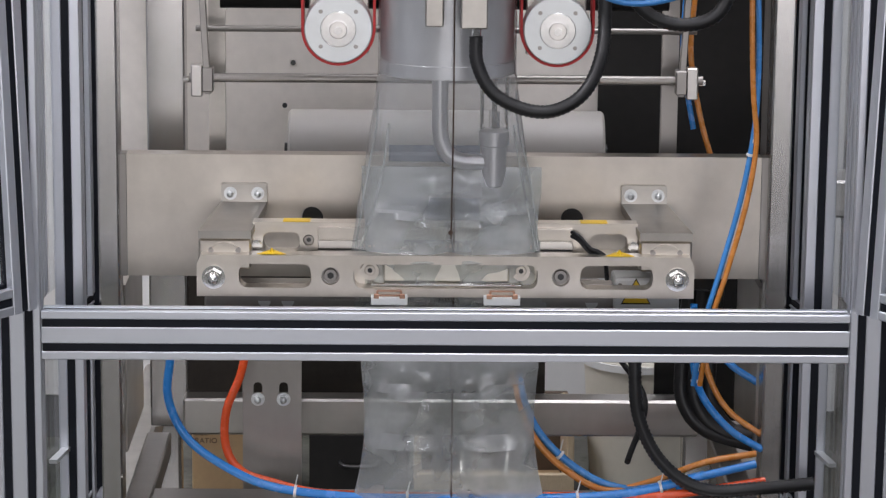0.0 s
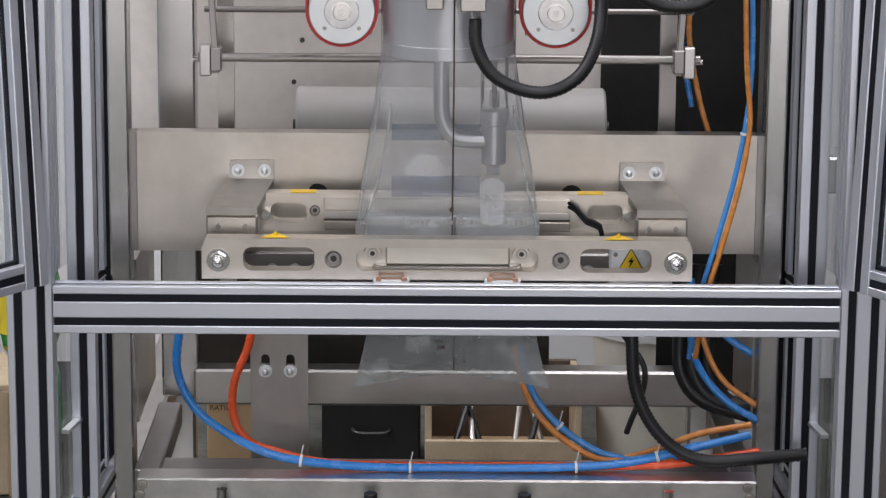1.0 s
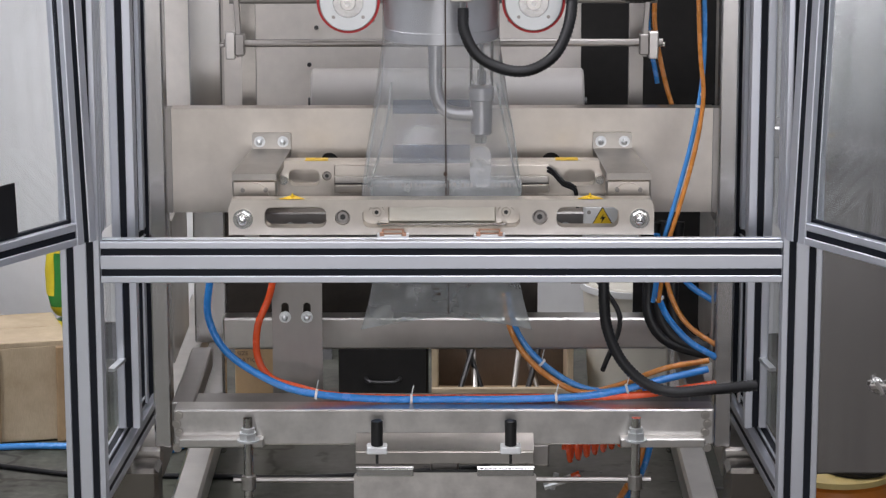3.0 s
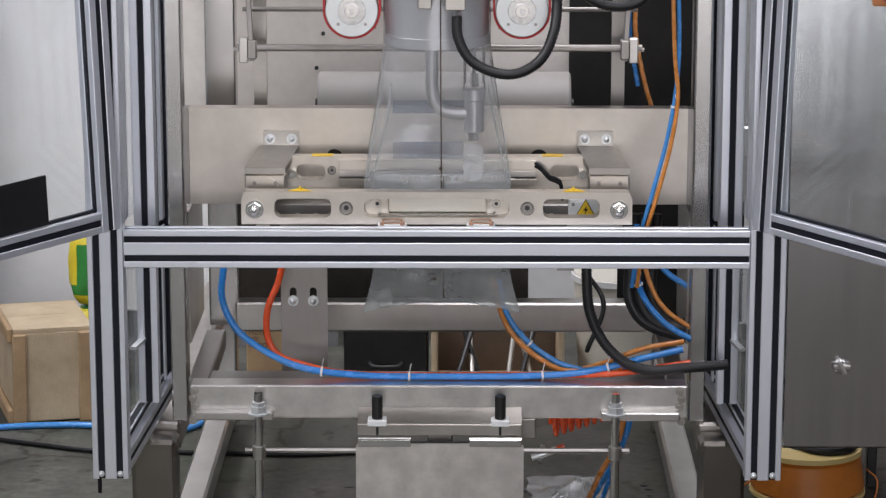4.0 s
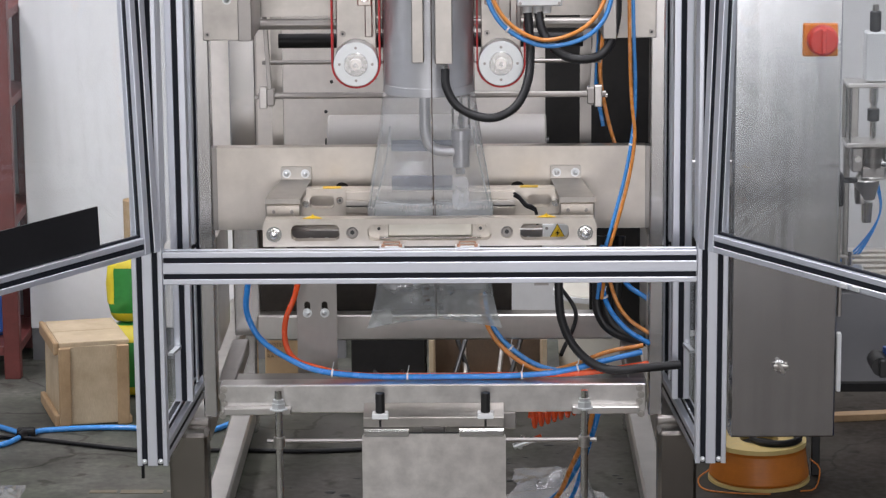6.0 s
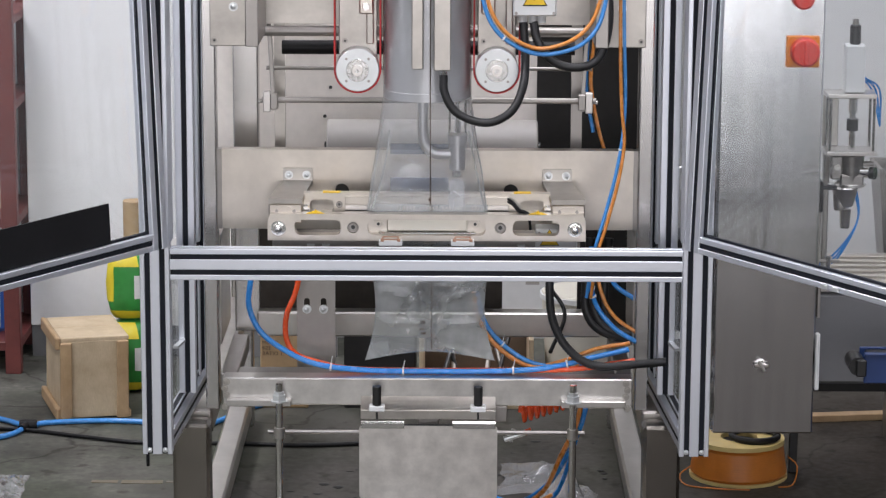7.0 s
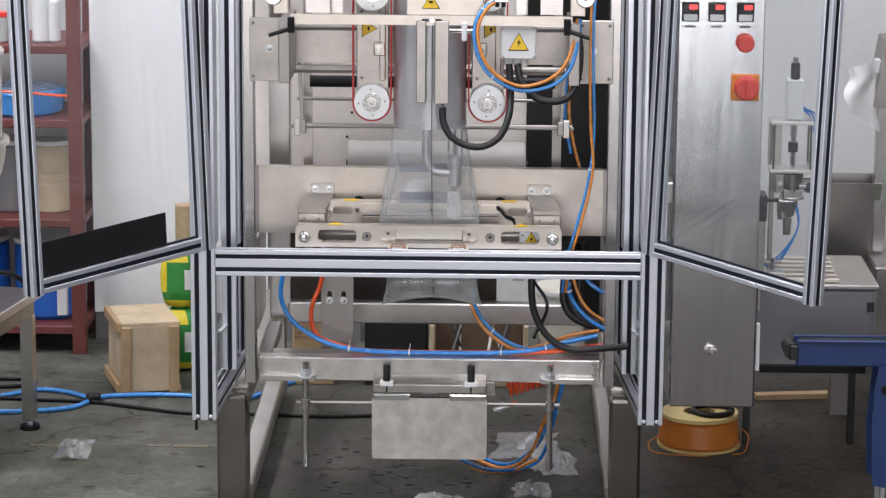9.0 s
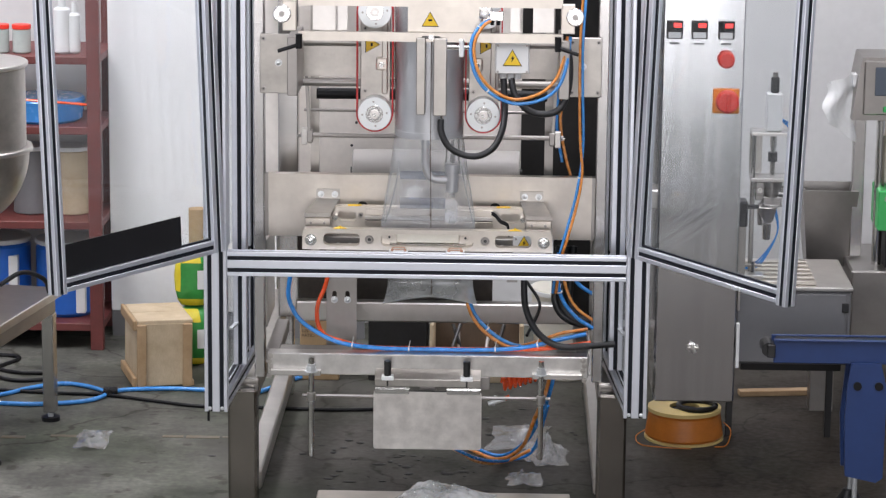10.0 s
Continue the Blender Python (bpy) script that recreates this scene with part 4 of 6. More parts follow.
# ---- film pulling belts ----
PULLEYS = []
for s in (-1, 1):
    b = thing("pull_belt_unit", "film pulling unit with red belt and zinc pulleys", "belt drive", (s * 0.159, 0.14, 1.18), group="pull belts")
    part("side_plate", box(s * 0.159 - 0.044, s * 0.159 + 0.044, 0.150, 0.158, 1.192, 1.60, 0.002), STEEL_M, b)
    part("cover_strip", box(s * 0.159 + 0.020, s * 0.159 + 0.036, 0.128, 0.150, 1.29, 1.50, 0.002), STEEL_M, b)
    n = 20
    path = [(s * 0.159 + 0.054 * math.cos(a), 1.234 + 0.054 * math.sin(a)) for a in (math.pi + math.pi * k / n for k in range(n + 1))]
    path += [(s * 0.159 + 0.054 * math.cos(a), 1.535 + 0.054 * math.sin(a)) for a in (math.pi * k / n for k in range(n + 1))]
    inner = [(s * 0.159 + (x - s * 0.159) * 0.93, z + (0.0035 if z < 1.3 else -0.0035)) for x, z in path]
    part("belt", holed(path, [inner], 0.105, 0.150), BELT, b, "red ribbed pulling belt")
    for z in (1.234, 1.535):
        c = (s * 0.159, 0.12, z)
        p = part("pulley", cyl((c[0], 0.149, z), (c[0], 0.101, z), 0.0495, 48, bev=0.0015), ZINC, b, "round zinc-plated pulley", at=c)
        part("hub", cyl((c[0], 0.1015, z), (c[0], 0.097, z), 0.026, 32, bev=0.001), CHROME, p)
        part("axle", cyl((c[0], 0.098, z), (c[0], 0.089, z), 0.013, 24, bev=0.001), STEEL, p)
        part("axle_screw", cyl((c[0], 0.089, z), (c[0], 0.083, z), 0.006, 6), CHROME, p)
        for k in range(4):
            a = radians(45 + 90 * k)
            part("dimple", cyl((c[0] + 0.036 * math.cos(a), 0.102, z + 0.036 * math.sin(a)), (c[0] + 0.036 * math.cos(a), 0.1005, z + 0.036 * math.sin(a)), 0.0032, 10), STEEL_D, p)
        PULLEYS.append((p, s))
    for x, z in ((-0.03, 1.295), (0.03, 1.295), (-0.03, 1.48)):
        socket(b, (s * 0.159 + x, 0.150, z), 0.006, STEEL_D)
    part("tension_block", box(s * 0.139 - 0.016, s * 0.139 + 0.016, 0.118, 0.150, 1.360, 1.396, 0.003), STEEL_W, b)
    part("tension_screw", cyl((s * 0.139, 0.118, 1.378), (s * 0.139, 0.106, 1.378), 0.009, 20, bev=0.001), CHROME, b)
    sign(b, s * 0.168, 0.149, 1.432, 0.05, "mark", 90)

# ---- vertical seam sealer ----
vs_ = thing("seam_sealer", "two upright steel seam sealing bars", "sealing bar", (0, 0, 1.25))
part("press_bar", box(-0.034, -0.008, -0.012, 0.03, 1.252, 1.475, 0.002), STEEL_M, vs_)
part("heater_bar", box(0.016, 0.054, -0.018, 0.026, 1.250, 1.475, 0.002), STEEL_M, vs_)
part("gland", cyl((0.038, 0.0, 1.236), (0.038, 0.0, 1.25), 0.007, 12), CHROME, vs_)
part("air_cylinder", cyl((0.055, -0.005, 1.448), (0.118, -0.005, 1.448), 0.006, 12), CHROME, vs_)
part("valve_body", box(0.088, 0.103, -0.014, 0.008, 1.42, 1.472, 0.003), WHITE_P, vs_)

# ---- upper carriage ----
uc = thing("upper_carriage", "stainless cross bars and side plates over the belts", "machine frame", (0, 0.1, 1.27))
front = part("front_bar", holed([(-0.375, 1.462), (0.385, 1.462), (0.385, 1.488), (-0.375, 1.488)], [round_rect(-0.02, 0.035, 1.471, 1.479, 0.003, 3)], 0.0, 0.018), STEEL_W, uc)
part("slot_screw", cyl((0.008, -0.004, 1.475), (0.008, 0.018, 1.475), 0.008, 14), CHROME, front)
part("top_bar", holed([(-0.375, 1.563), (0.385, 1.563), (0.385, 1.60), (-0.375, 1.60)], [], 0.0, 0.018), STEEL_W, uc)
plate = part("centre_plate", box(-0.06, 0.145, 0.024, 0.030, 1.486, 1.566), STEEL_W, uc)
sign(plate, 0.004, 0.0235, 1.524, 0.05, "mark")
for x0, x1 in ((-0.335, -0.27), (-0.262, -0.235), (0.235, 0.262), (0.30, 0.36)):
    part("upright", box(x0, x1, 0.03, 0.036, 1.489, 1.562), STEEL, uc)
for s in (-1, 1):
    part("side_plate", box(min(s * 0.408, s * 0.508), max(s * 0.408, s * 0.508), 0.25, 0.258, 1.268, 1.446, 0.002), STEEL_M, uc)
    for x in (0.42, 0.497):
        for z in (1.282, 1.432):
            socket(uc, (s * x, 0.25, z), 0.0065)
    bolt(uc, (s * 0.452, 0.25, 1.36), 0.008, dome=True)
    part("arm", box(s * 0.392 - 0.015, s * 0.392 + 0.015, 0.0, 0.249, 1.300, 1.470, 0.002), STEEL_D, uc)
    part("end_block", box(s * 0.40 - 0.02, s * 0.40 + 0.02, 0.0, 0.03, 1.489, 1.575, 0.002), STEEL_W, uc)
    wheel = part("hand_wheel", cyl((s * 0.42, -0.02, 1.540), (s * 0.42, -0.001, 1.540), 0.026, 28, bev=0.003), CHROME, uc)
    part("wheel_hub", cyl((s * 0.42, -0.024, 1.540), (s * 0.42, -0.02, 1.540), 0.008, 14), STEEL_D, wheel)
    lever = part("clamp_lever", sweep([(s * 0.372, -0.012, 1.452), (s * 0.39, -0.018, 1.446), (s * 0.432, -0.022, 1.433)], 0.0055, 10), BLACK, uc, "black clamping lever")
    part("lever_boss", cyl((s * 0.372, -0.012, 1.440), (s * 0.372, -0.012, 1.482), 0.0095, 14), BLACK, lever)
for z, r in ((1.425, 0.012), (1.305, 0.012)):
    part("shaft", cyl((-0.408, 0.24, z), (0.408, 0.24, z), r, 20), STEEL_D, uc)
part("rear_sheet", box(-0.39, 0.39, 0.27, 0.276, 1.318, 1.412), STEEL_M, uc)

# ---- film rollers and arms ----
fr_ = thing("film_roller_frame", "thin steel film guide rods on swinging arms", "roller frame", (0, 0.36, 1.08))
part("guide_rod", cyl((-0.395, 0.36, 1.125), (0.40, 0.36, 1.125), 0.0072, 14), STEEL_D, fr_)
part("guide_rod", cyl((-0.385, 0.37, 1.200), (0.39, 0.37, 1.200), 0.0048, 12), STEEL_D, fr_)
part("black_roller", cyl((-0.35, 0.42, 1.243), (0.35, 0.42, 1.243), 0.017, 20), BLACK, fr_, "black rubber roller")
for s in (-1, 1):
    m = pose(s * 0.366, 0.36, 1.1, 0, s * 3.0, 0)
    part("swing_arm", box(-0.005, 0.005, -0.008, 0.008, 0.0, 0.32, 0.001, m), STEEL_D, fr_)
    part("arm_block", box(s * 0.383 - 0.009, s * 0.383 + 0.009, 0.35, 0.37, 1.096, 1.146, 0.002), STEEL, fr_)
    part("clamp_collar", box(s * 0.366 - 0.009, s * 0.366 + 0.009, 0.345, 0.372, 1.104, 1.142, 0.002), STEEL_D, fr_)
    part("arm_screw", cyl((s * 0.392, 0.36, 1.122), (s * 0.404, 0.36, 1.122), 0.005, 10), CHROME, fr_)
    part("upright", box(s * 0.358 - 0.013, s * 0.358 + 0.013, 0.45, 0.47, 0.70, 2.2), STEEL_M if s < 0 else STEEL_D, fr_)
roll = thing("film_roll", "milky roll of packing film behind the wide plate", "film roll", (0, 0.70, 0.9))
part("roll", cyl((-0.255, 0.70, 0.955), (0.272, 0.70, 0.955), 0.068, 40, bev=0.004), FILMROLL, roll)
part("core", cyl((-0.262, 0.70, 0.955), (0.279, 0.70, 0.955), 0.012, 18), DARKBOLT, roll)
bpn = thing("inner_back_panel", "pale stained sheet panel closing the machine's back", "panel", (0, 0.9, 0.55))
part("pale_sheet", box(-0.50, 0.285, 0.90, 0.906, 0.62, 2.2), BACKPANEL, bpn)
# the next two sheets stand in for shade in the right back of the machine
part("void_shade_sheet", box(0.275, 0.66, 0.88, 0.886, 0.80, 2.2), DARKVOID, bpn)
part("corner_shade_sheet", box(0.385, 0.66, 0.88, 0.886, 0.44, 0.7995), DARKVOID, bpn)
for x, z in ((-0.27, 1.0), (0.29, 1.0), (-0.255, 1.075)):
    part("rivet", cyl((x, 0.899, z), (x, 0.894, z), 0.0045, 10), DARKBOLT, bpn)
# brown sheet puts the shade of the lower interior into colour
part("lower_shade_sheet", box(-0.455, 0.19, 0.86, 0.866, 0.465, 0.80), BROWNVOID, bpn)

# ---- electrical box with conduits ----
jb1 = thing("junction_box", "white junction box with a yellow warning triangle", "junction box", (0.242, 0.03, 1.365))
part("box", box(0.193, 0.291, 0.025, 0.075, 1.368, 1.460, 0.003), WHITE_P, jb1)
part("lid", box(0.195, 0.289, 0.018, 0.0245, 1.370, 1.458, 0.002), WHITE_P, jb1)
for x in (0.2, 0.284):
    for z in (1.376, 1.452):
        part("lid_screw", cyl((x, 0.0155, z), (x, 0.0185, z), 0.0035, 10), STEEL_D, jb1)
sign(jb1, 0.242, 0.0178, 1.416, 0.056)
for x in (0.216, 0.238, 0.258):
    part("gland", cyl((x, 0.045, 1.352), (x, 0.045, 1.368), 0.0095, 12), WHITE_P, jb1)


def hose(pts, r, material, label, category="hose", rib=0.0, name="hose", step=0.012, ties=()):
    ob = thing(name, label, category, pts[0], group="hoses")
    part("tube", sweep(pts, r, 12, step, rib), material, ob, smooth=60)
    line = smooth_line(pts, 0.012)
    for k in ties:
        p = line[int(k * (len(line) - 1))]
        d = (line[min(len(line) - 1, int(k * (len(line) - 1)) + 1)] - p).normalized()
        tie = part("cable_tie", cyl(p - d * 0.002, p + d * 0.002, r * 1.5, 12), WHITE_P, ob, "white nylon cable tie")
        part("tie_tail", cyl(p + Vector((0, 0, r)), p + Vector((0.004, -0.004, r + 0.02)), 0.0011, 6), WHITE_P, tie)
    return ob


hose([(0.038, 0.0, 1.238), (0.04, -0.005, 1.20), (0.062, -0.012, 1.16), (0.105, -0.016, 1.137), (0.150, -0.016, 1.135), (0.192, -0.01, 1.16), (0.216, 0.005, 1.21), (0.222, 0.03, 1.27), (0.217, 0.045, 1.352)], 0.0105, BLACKHOSE, "black corrugated conduit looping from the seam sealer", "conduit", 0.0014, "conduit", 0.0034)
hose([(0.24, 0.045, 1.352), (0.25, 0.03, 1.31), (0.285, 0.015, 1.268), (0.335, 0.01, 1.255), (0.382, 0.012, 1.272), (0.405, 0.018, 1.33), (0.408, 0.02, 1.40), (0.398, 0.03, 1.47), (0.395, 0.035, 1.56)], 0.0105, BLACKHOSE, "black corrugated conduit looping below the junction box", "conduit", 0.0014, "conduit", 0.0034)
hose([(0.188, 0.03, 1.53), (0.145, -0.01, 1.508), (0.122, -0.018, 1.455), (0.134, -0.02, 1.38), (0.172, -0.02, 1.325), (0.245, -0.02, 1.290), (0.325, -0.015, 1.300), (0.375, -0.008, 1.338), (0.398, 0.0, 1.40), (0.408, 0.02, 1.48)], 0.0050, BLUE_L, "light blue air tube in a loose loop", ties=(0.12, 0.42))
hose([(0.196, 0.03, 1.53), (0.158, -0.012, 1.512), (0.132, -0.022, 1.46), (0.142, -0.026, 1.39), (0.180, -0.026, 1.335), (0.245, -0.026, 1.303), (0.315, -0.02, 1.316), (0.362, -0.012, 1.352), (0.388, 0.0, 1.41), (0.40, 0.02, 1.48)], 0.0046, ORANGE, "orange air tube in a loose loop")
part_box = thing("air_valve", "small steel air valve with two fittings", "valve", (0.19, 0.02, 1.52))
part("body", box(0.175, 0.215, 0.0, 0.03, 1.525, 1.55, 0.002), CHROME, part_box)
for x in (0.183, 0.2):
    part("fitting", cyl((x, 0.01, 1.512), (x, 0.01, 1.526), 0.006, 8), BLACK, part_box)
hose([(0.455, 0.12, 1.60), (0.447, 0.11, 1.45), (0.449, 0.10, 1.30), (0.453, 0.10, 1.18), (0.449, 0.10, 1.09), (0.433, 0.10, 0.99), (0.408, 0.10, 0.89), (0.384, 0.10, 0.80), (0.372, 0.12, 0.70)], 0.0040, BLUE_L, "light blue air tube hanging down inside the guard", ties=(0.62,))
hose([(0.446, 0.12, 1.60), (0.439, 0.108, 1.45), (0.440, 0.095, 1.27), (0.445, 0.093, 1.15), (0.452, 0.095, 1.07), (0.440, 0.095, 0.98), (0.415, 0.095, 0.88), (0.393, 0.098, 0.80), (0.382, 0.12, 0.70)], 0.0040, ORANGE, "orange air tube hanging down inside the guard")
hose([(0.40, 0.50, 1.25), (0.393, 0.48, 1.15), (0.41, 0.47, 1.05), (0.43, 0.46, 0.98)], 0.0045, ORANGE, "thin orange air tube at the machine's back")
hose([(0.385, 0.50, 1.25), (0.382, 0.49, 1.14), (0.40, 0.48, 1.03)], 0.0045, BLUE, "thin blue air tube at the machine's back")
hose([(-0.405, 0.16, 0.77), (-0.413, 0.16, 0.72), (-0.416, 0.16, 0.665), (-0.39, 0.155, 0.608), (-0.337, 0.15, 0.566), (-0.26, 0.145, 0.532), (-0.141, 0.14, 0.5185), (0.0, 0.14, 0.5165), (0.173, 0.14, 0.518), (0.291, 0.145, 0.526), (0.389, 0.15, 0.549), (0.475, 0.16, 0.567)], 0.0066, BLUE, "thick blue air tube draped along the low rail", ties=(0.34, 0.5, 0.74, 0.86))
hose([(-0.298, 0.19, 0.74), (-0.310, 0.19, 0.69), (-0.330, 0.185, 0.64), (-0.331, 0.182, 0.585), (-0.309, 0.178, 0.548), (-0.26, 0.172, 0.531), (-0.181, 0.168, 0.515), (-0.023, 0.165, 0.512), (0.15, 0.158, 0.515), (0.26, 0.15, 0.518), (0.36, 0.145, 0.524), (0.49, 0.16, 0.540)], 0.0066, REDTUBE, "orange-red air tube lying behind the blue one")
hose([(0.12, 0.34, 0.66), (0.129, 0.22, 0.636), (0.154, 0.20, 0.595), (0.199, 0.195, 0.553), (0.254, 0.19, 0.524), (0.31, 0.18, 0.522), (0.40, 0.18, 0.545)], 0.0056, BLUE_L, "light blue air tube rising behind the bag", ties=(0.5,))
hose([(0.112, 0.34, 0.66), (0.122, 0.215, 0.630), (0.147, 0.195, 0.586), (0.192, 0.19, 0.544), (0.25, 0.185, 0.517), (0.32, 0.185, 0.531), (0.40, 0.19, 0.560), (0.48, 0.2, 0.572)], 0.0052, ORANGE, "orange air tube rising behind the bag")
hose([(0.288, 0.16, 0.78), (0.287, 0.15, 0.715), (0.293, 0.145, 0.648), (0.318, 0.14, 0.590), (0.358, 0.135, 0.550), (0.407, 0.13, 0.533), (0.475, 0.13, 0.537), (0.56, 0.14, 0.542)], 0.0108, BLACKHOSE, "thick black cable conduit curving to the side", "conduit", 0.0015, "conduit", 0.0034)
hose([(0.392, 0.32, 0.78), (0.391, 0.30, 0.693), (0.407, 0.30, 0.636), (0.449, 0.29, 0.586), (0.50, 0.28, 0.556)], 0.006, BLUE, "blue air tube at the machine's side", ties=(0.45,))
hose([(0.40, 0.33, 0.74), (0.42, 0.32, 0.66), (0.45, 0.31, 0.61), (0.50, 0.30, 0.575)], 0.0048, ORANGE, "orange air tube at the machine's side")
hose([(0.43, 0.36, 0.74), (0.45, 0.36, 0.68), (0.50, 0.35, 0.645)], 0.006, BLUE, "blue air tube at the machine's side")
for a, b_ in ((0.0, 0.012), (0.02, 0.014), (0.045, 0.011)):
    hose([(0.395 + a, 0.42, 0.78), (0.385 + a, 0.41, 0.66), (0.388 + a, 0.40, 0.60), (0.425 + a, 0.39, 0.556), (0.52, 0.38, 0.53 + a)], b_, BLACKHOSE, "black cable bundle hanging in the machine's corner", "cable")
hose([(0.30, 0.62, 0.62), (0.34, 0.55, 0.56), (0.30, 0.40, 0.50)], 0.005, BLACK, "thin black cable crossing behind the rail", "cable")
coil = [(0.225 + 0.105 * i / 60, 0.30 + 0.014 * math.cos(i * 0.72), 0.372 + 0.022 * math.sin(i * 0.72) + 0.035 * i / 60) for i in range(61)]
hose(coil, 0.005, REDTUBE, "coiled orange-red air tube under the rail", step=0.006)
hose([(0.33, 0.30, 0.40), (0.345, 0.31, 0.42), (0.35, 0.33, 0.47)], 0.006, BLACK, "black end of the coiled tube", "cable")
hose([(0.37, 0.3, 0.50), (0.385, 0.28, 0.44), (0.375, 0.26, 0.37), (0.35, 0.4, 0.25), (0.30, 0.60, 0.10), (0.22, 0.75, 0.012), (0.10, 0.9, 0.012), (0.05, 0.85, 0.05)], 0.0062, BLUE, "blue air tube dropping to the floor")
hose([(0.36, 0.3, 0.50), (0.372, 0.28, 0.43), (0.36, 0.26, 0.36), (0.33, 0.4, 0.24), (0.29, 0.58, 0.09), (0.21, 0.72, 0.010), (0.09, 0.88, 0.010)], 0.0058, ORANGE, "orange air tube dropping to the floor")

# ---- discharge flap ----
fm = thing("flap_mount", "folded steel mount with two square nuts under the rail", "bracket", (0.005, 0.08, 0.43))
across = Matrix(((0, 0, 1, -0.152), (1, 0, 0, 0), (0, 1, 0, 0), (0, 0, 0, 1)))
part("mount_plate", prism([(0.0985, 0.462), (0.0985, 0.467), (0.061, 0.446), (0.061, 0.441)], across, 0.314), STEEL_M, fm, "stained sloping sheet")
part("mount_lip", box(-0.152, 0.162, 0.052, 0.060, 0.424, 0.4455, 0.001), STEEL_M, fm)
for x in (-0.114, 0.121):
    n = part("square_nut", box(x - 0.018, x + 0.018, 0.045, 0.075, 0.4425, 0.456, 0.002), WHITE_P, fm, "pale square nut")
part("stay", box(-0.02, 0.03, 0.07, 0.10, 0.35, 0.435, 0.003), STEEL_D, fm)
part("mount_back", box(0.15, 0.19, 0.101, 0.14, 0.405, 0.443, 0.002), STEEL_D, fm)
FLAP = thing("discharge_flap", "hinged brushed steel discharge flap with two dark pins", "flap", (0.005, 0.05, 0.424))
part("flap_plate", holed(round_rect(-0.155, 0.166, 0.234, 0.410, 0.008, 3), [], 0.044, 0.047), FLAPSTEEL, FLAP)
for x in (-0.1, 0.112):
    part("hinge_leaf", box(x - 0.05, x + 0.05, 0.041, 0.0438, 0.404, 0.418, 0.001), CHROME, FLAP)
    part("hinge_barrel", cyl((x - 0.05, 0.045, 0.4185), (x + 0.05, 0.045, 0.4185), 0.0035, 10), CHROME, FLAP)
part("hinge_strip", box(-0.15, 0.16, 0.0435, 0.0465, 0.411, 0.4145), DARKBOLT, FLAP)
for x in (-0.114, 0.121):
    part("pin", cyl((x, 0.055, 0.457), (x, 0.055, 0.502), 0.0105, 18, bev=0.001), DARKBOLT, FLAP, "dark steel pin")
    part("pin_shank", cyl((x, 0.055, 0.424), (x, 0.055, 0.457), 0.004, 10), DARKBOLT, FLAP)
ac = thing("flap_cylinder", "small air cylinder below the flap", "air cylinder", (0.004, 0.09, 0.25))
part("barrel", cyl((0.004, 0.09, 0.262), (0.004, 0.09, 0.345), 0.016, 18, bev=0.002), ZINC, ac)
part("clevis", box(-0.022, -0.012, 0.075, 0.105, 0.275, 0.345, 0.002), ZINC, ac)
part("clevis", box(0.02, 0.03, 0.075, 0.105, 0.275, 0.345, 0.002), ZINC, ac)
part("rod", cyl((0.004, 0.09, 0.345), (0.004, 0.09, 0.40), 0.005, 12), CHROME, ac)
part("port_fitting", cyl((0.004, 0.072, 0.272), (0.02, 0.06, 0.262), 0.007, 10), BLACK, ac)
hose([(0.022, 0.06, 0.262), (0.06, 0.07, 0.245), (0.11, 0.2, 0.18), (0.17, 0.5, 0.07), (0.25, 0.70, 0.012), (0.33, 0.7, 0.05), (0.37, 0.5, 0.25)], 0.0055, BLUE, "blue air tube of the flap cylinder")
hose([(0.022, 0.058, 0.256), (0.05, 0.06, 0.25), (0.10, 0.19, 0.185), (0.16, 0.49, 0.065), (0.24, 0.69, 0.010), (0.32, 0.69, 0.05)], 0.0052, ORANGE, "orange air tube of the flap cylinder")
mf = thing("air_fitting", "small zinc air fitting hanging below the rail", "fitting", (0.20, 0.2, 0.33))
part("body", cyl((0.185, 0.2, 0.335), (0.235, 0.2, 0.352), 0.007, 12), ZINC, mf)
part("nut", cyl((0.20, 0.2, 0.33), (0.207, 0.2, 0.36), 0.005, 8), ZINC, mf)
part("red_cap", cyl((0.235, 0.2, 0.352), (0.25, 0.2, 0.358), 0.007, 12), REDTUBE, mf)

# ---- control cabinet ----
cb = thing("control_cabinet", "tall brushed stainless control cabinet with red switches", "control cabinet", (0.82, 0.5, 0.31))
CF = 0.35
CABINET = satin("satin_stainless_sheet", (0.78, 0.77, 0.77), 0.215)
part("body", box(0.69, 0.938, CF + 0.004, 0.78, 0.312, 2.2, 0.006), CABINET, cb)
part("door", box(0.692, 0.936, CF - 0.012, CF + 0.003, 0.314, 2.19, 0.004), CABINET, cb, "brushed stainless door")
part("seal_strip", box(0.9395, 0.950, CF + 0.0, CF + 0.02, 0.42, 0.56, 0.002), WHITE_P, cb, "white sealing strip")
part("hinge", box(0.939, 0.948, CF + 0.0, CF + 0.02, 0.60, 0.68, 0.002), STEEL_D, cb)
part("support_arm", box(0.60, 0.70, 0.41, 0.52, 0.9, 0.96, 0.004), STEEL, cb)
cl = part("cam_lock", cyl((0.806, CF - 0.012, 0.486), (0.806, CF - 0.022, 0.486), 0.014, 20, bev=0.002), CHROME, cb)
part("lock_handle", box(0.789, 0.825, CF - 0.03, CF - 0.022, 0.482, 0.492, 0.002), STEEL_M, cl)
part("lock_cross", box(-0.015, 0.015, -0.004, 0.004, -0.004, 0.004, 0.002, pose(0.807, CF - 0.031, 0.487, 0, 62, 0)), STEEL, cl)
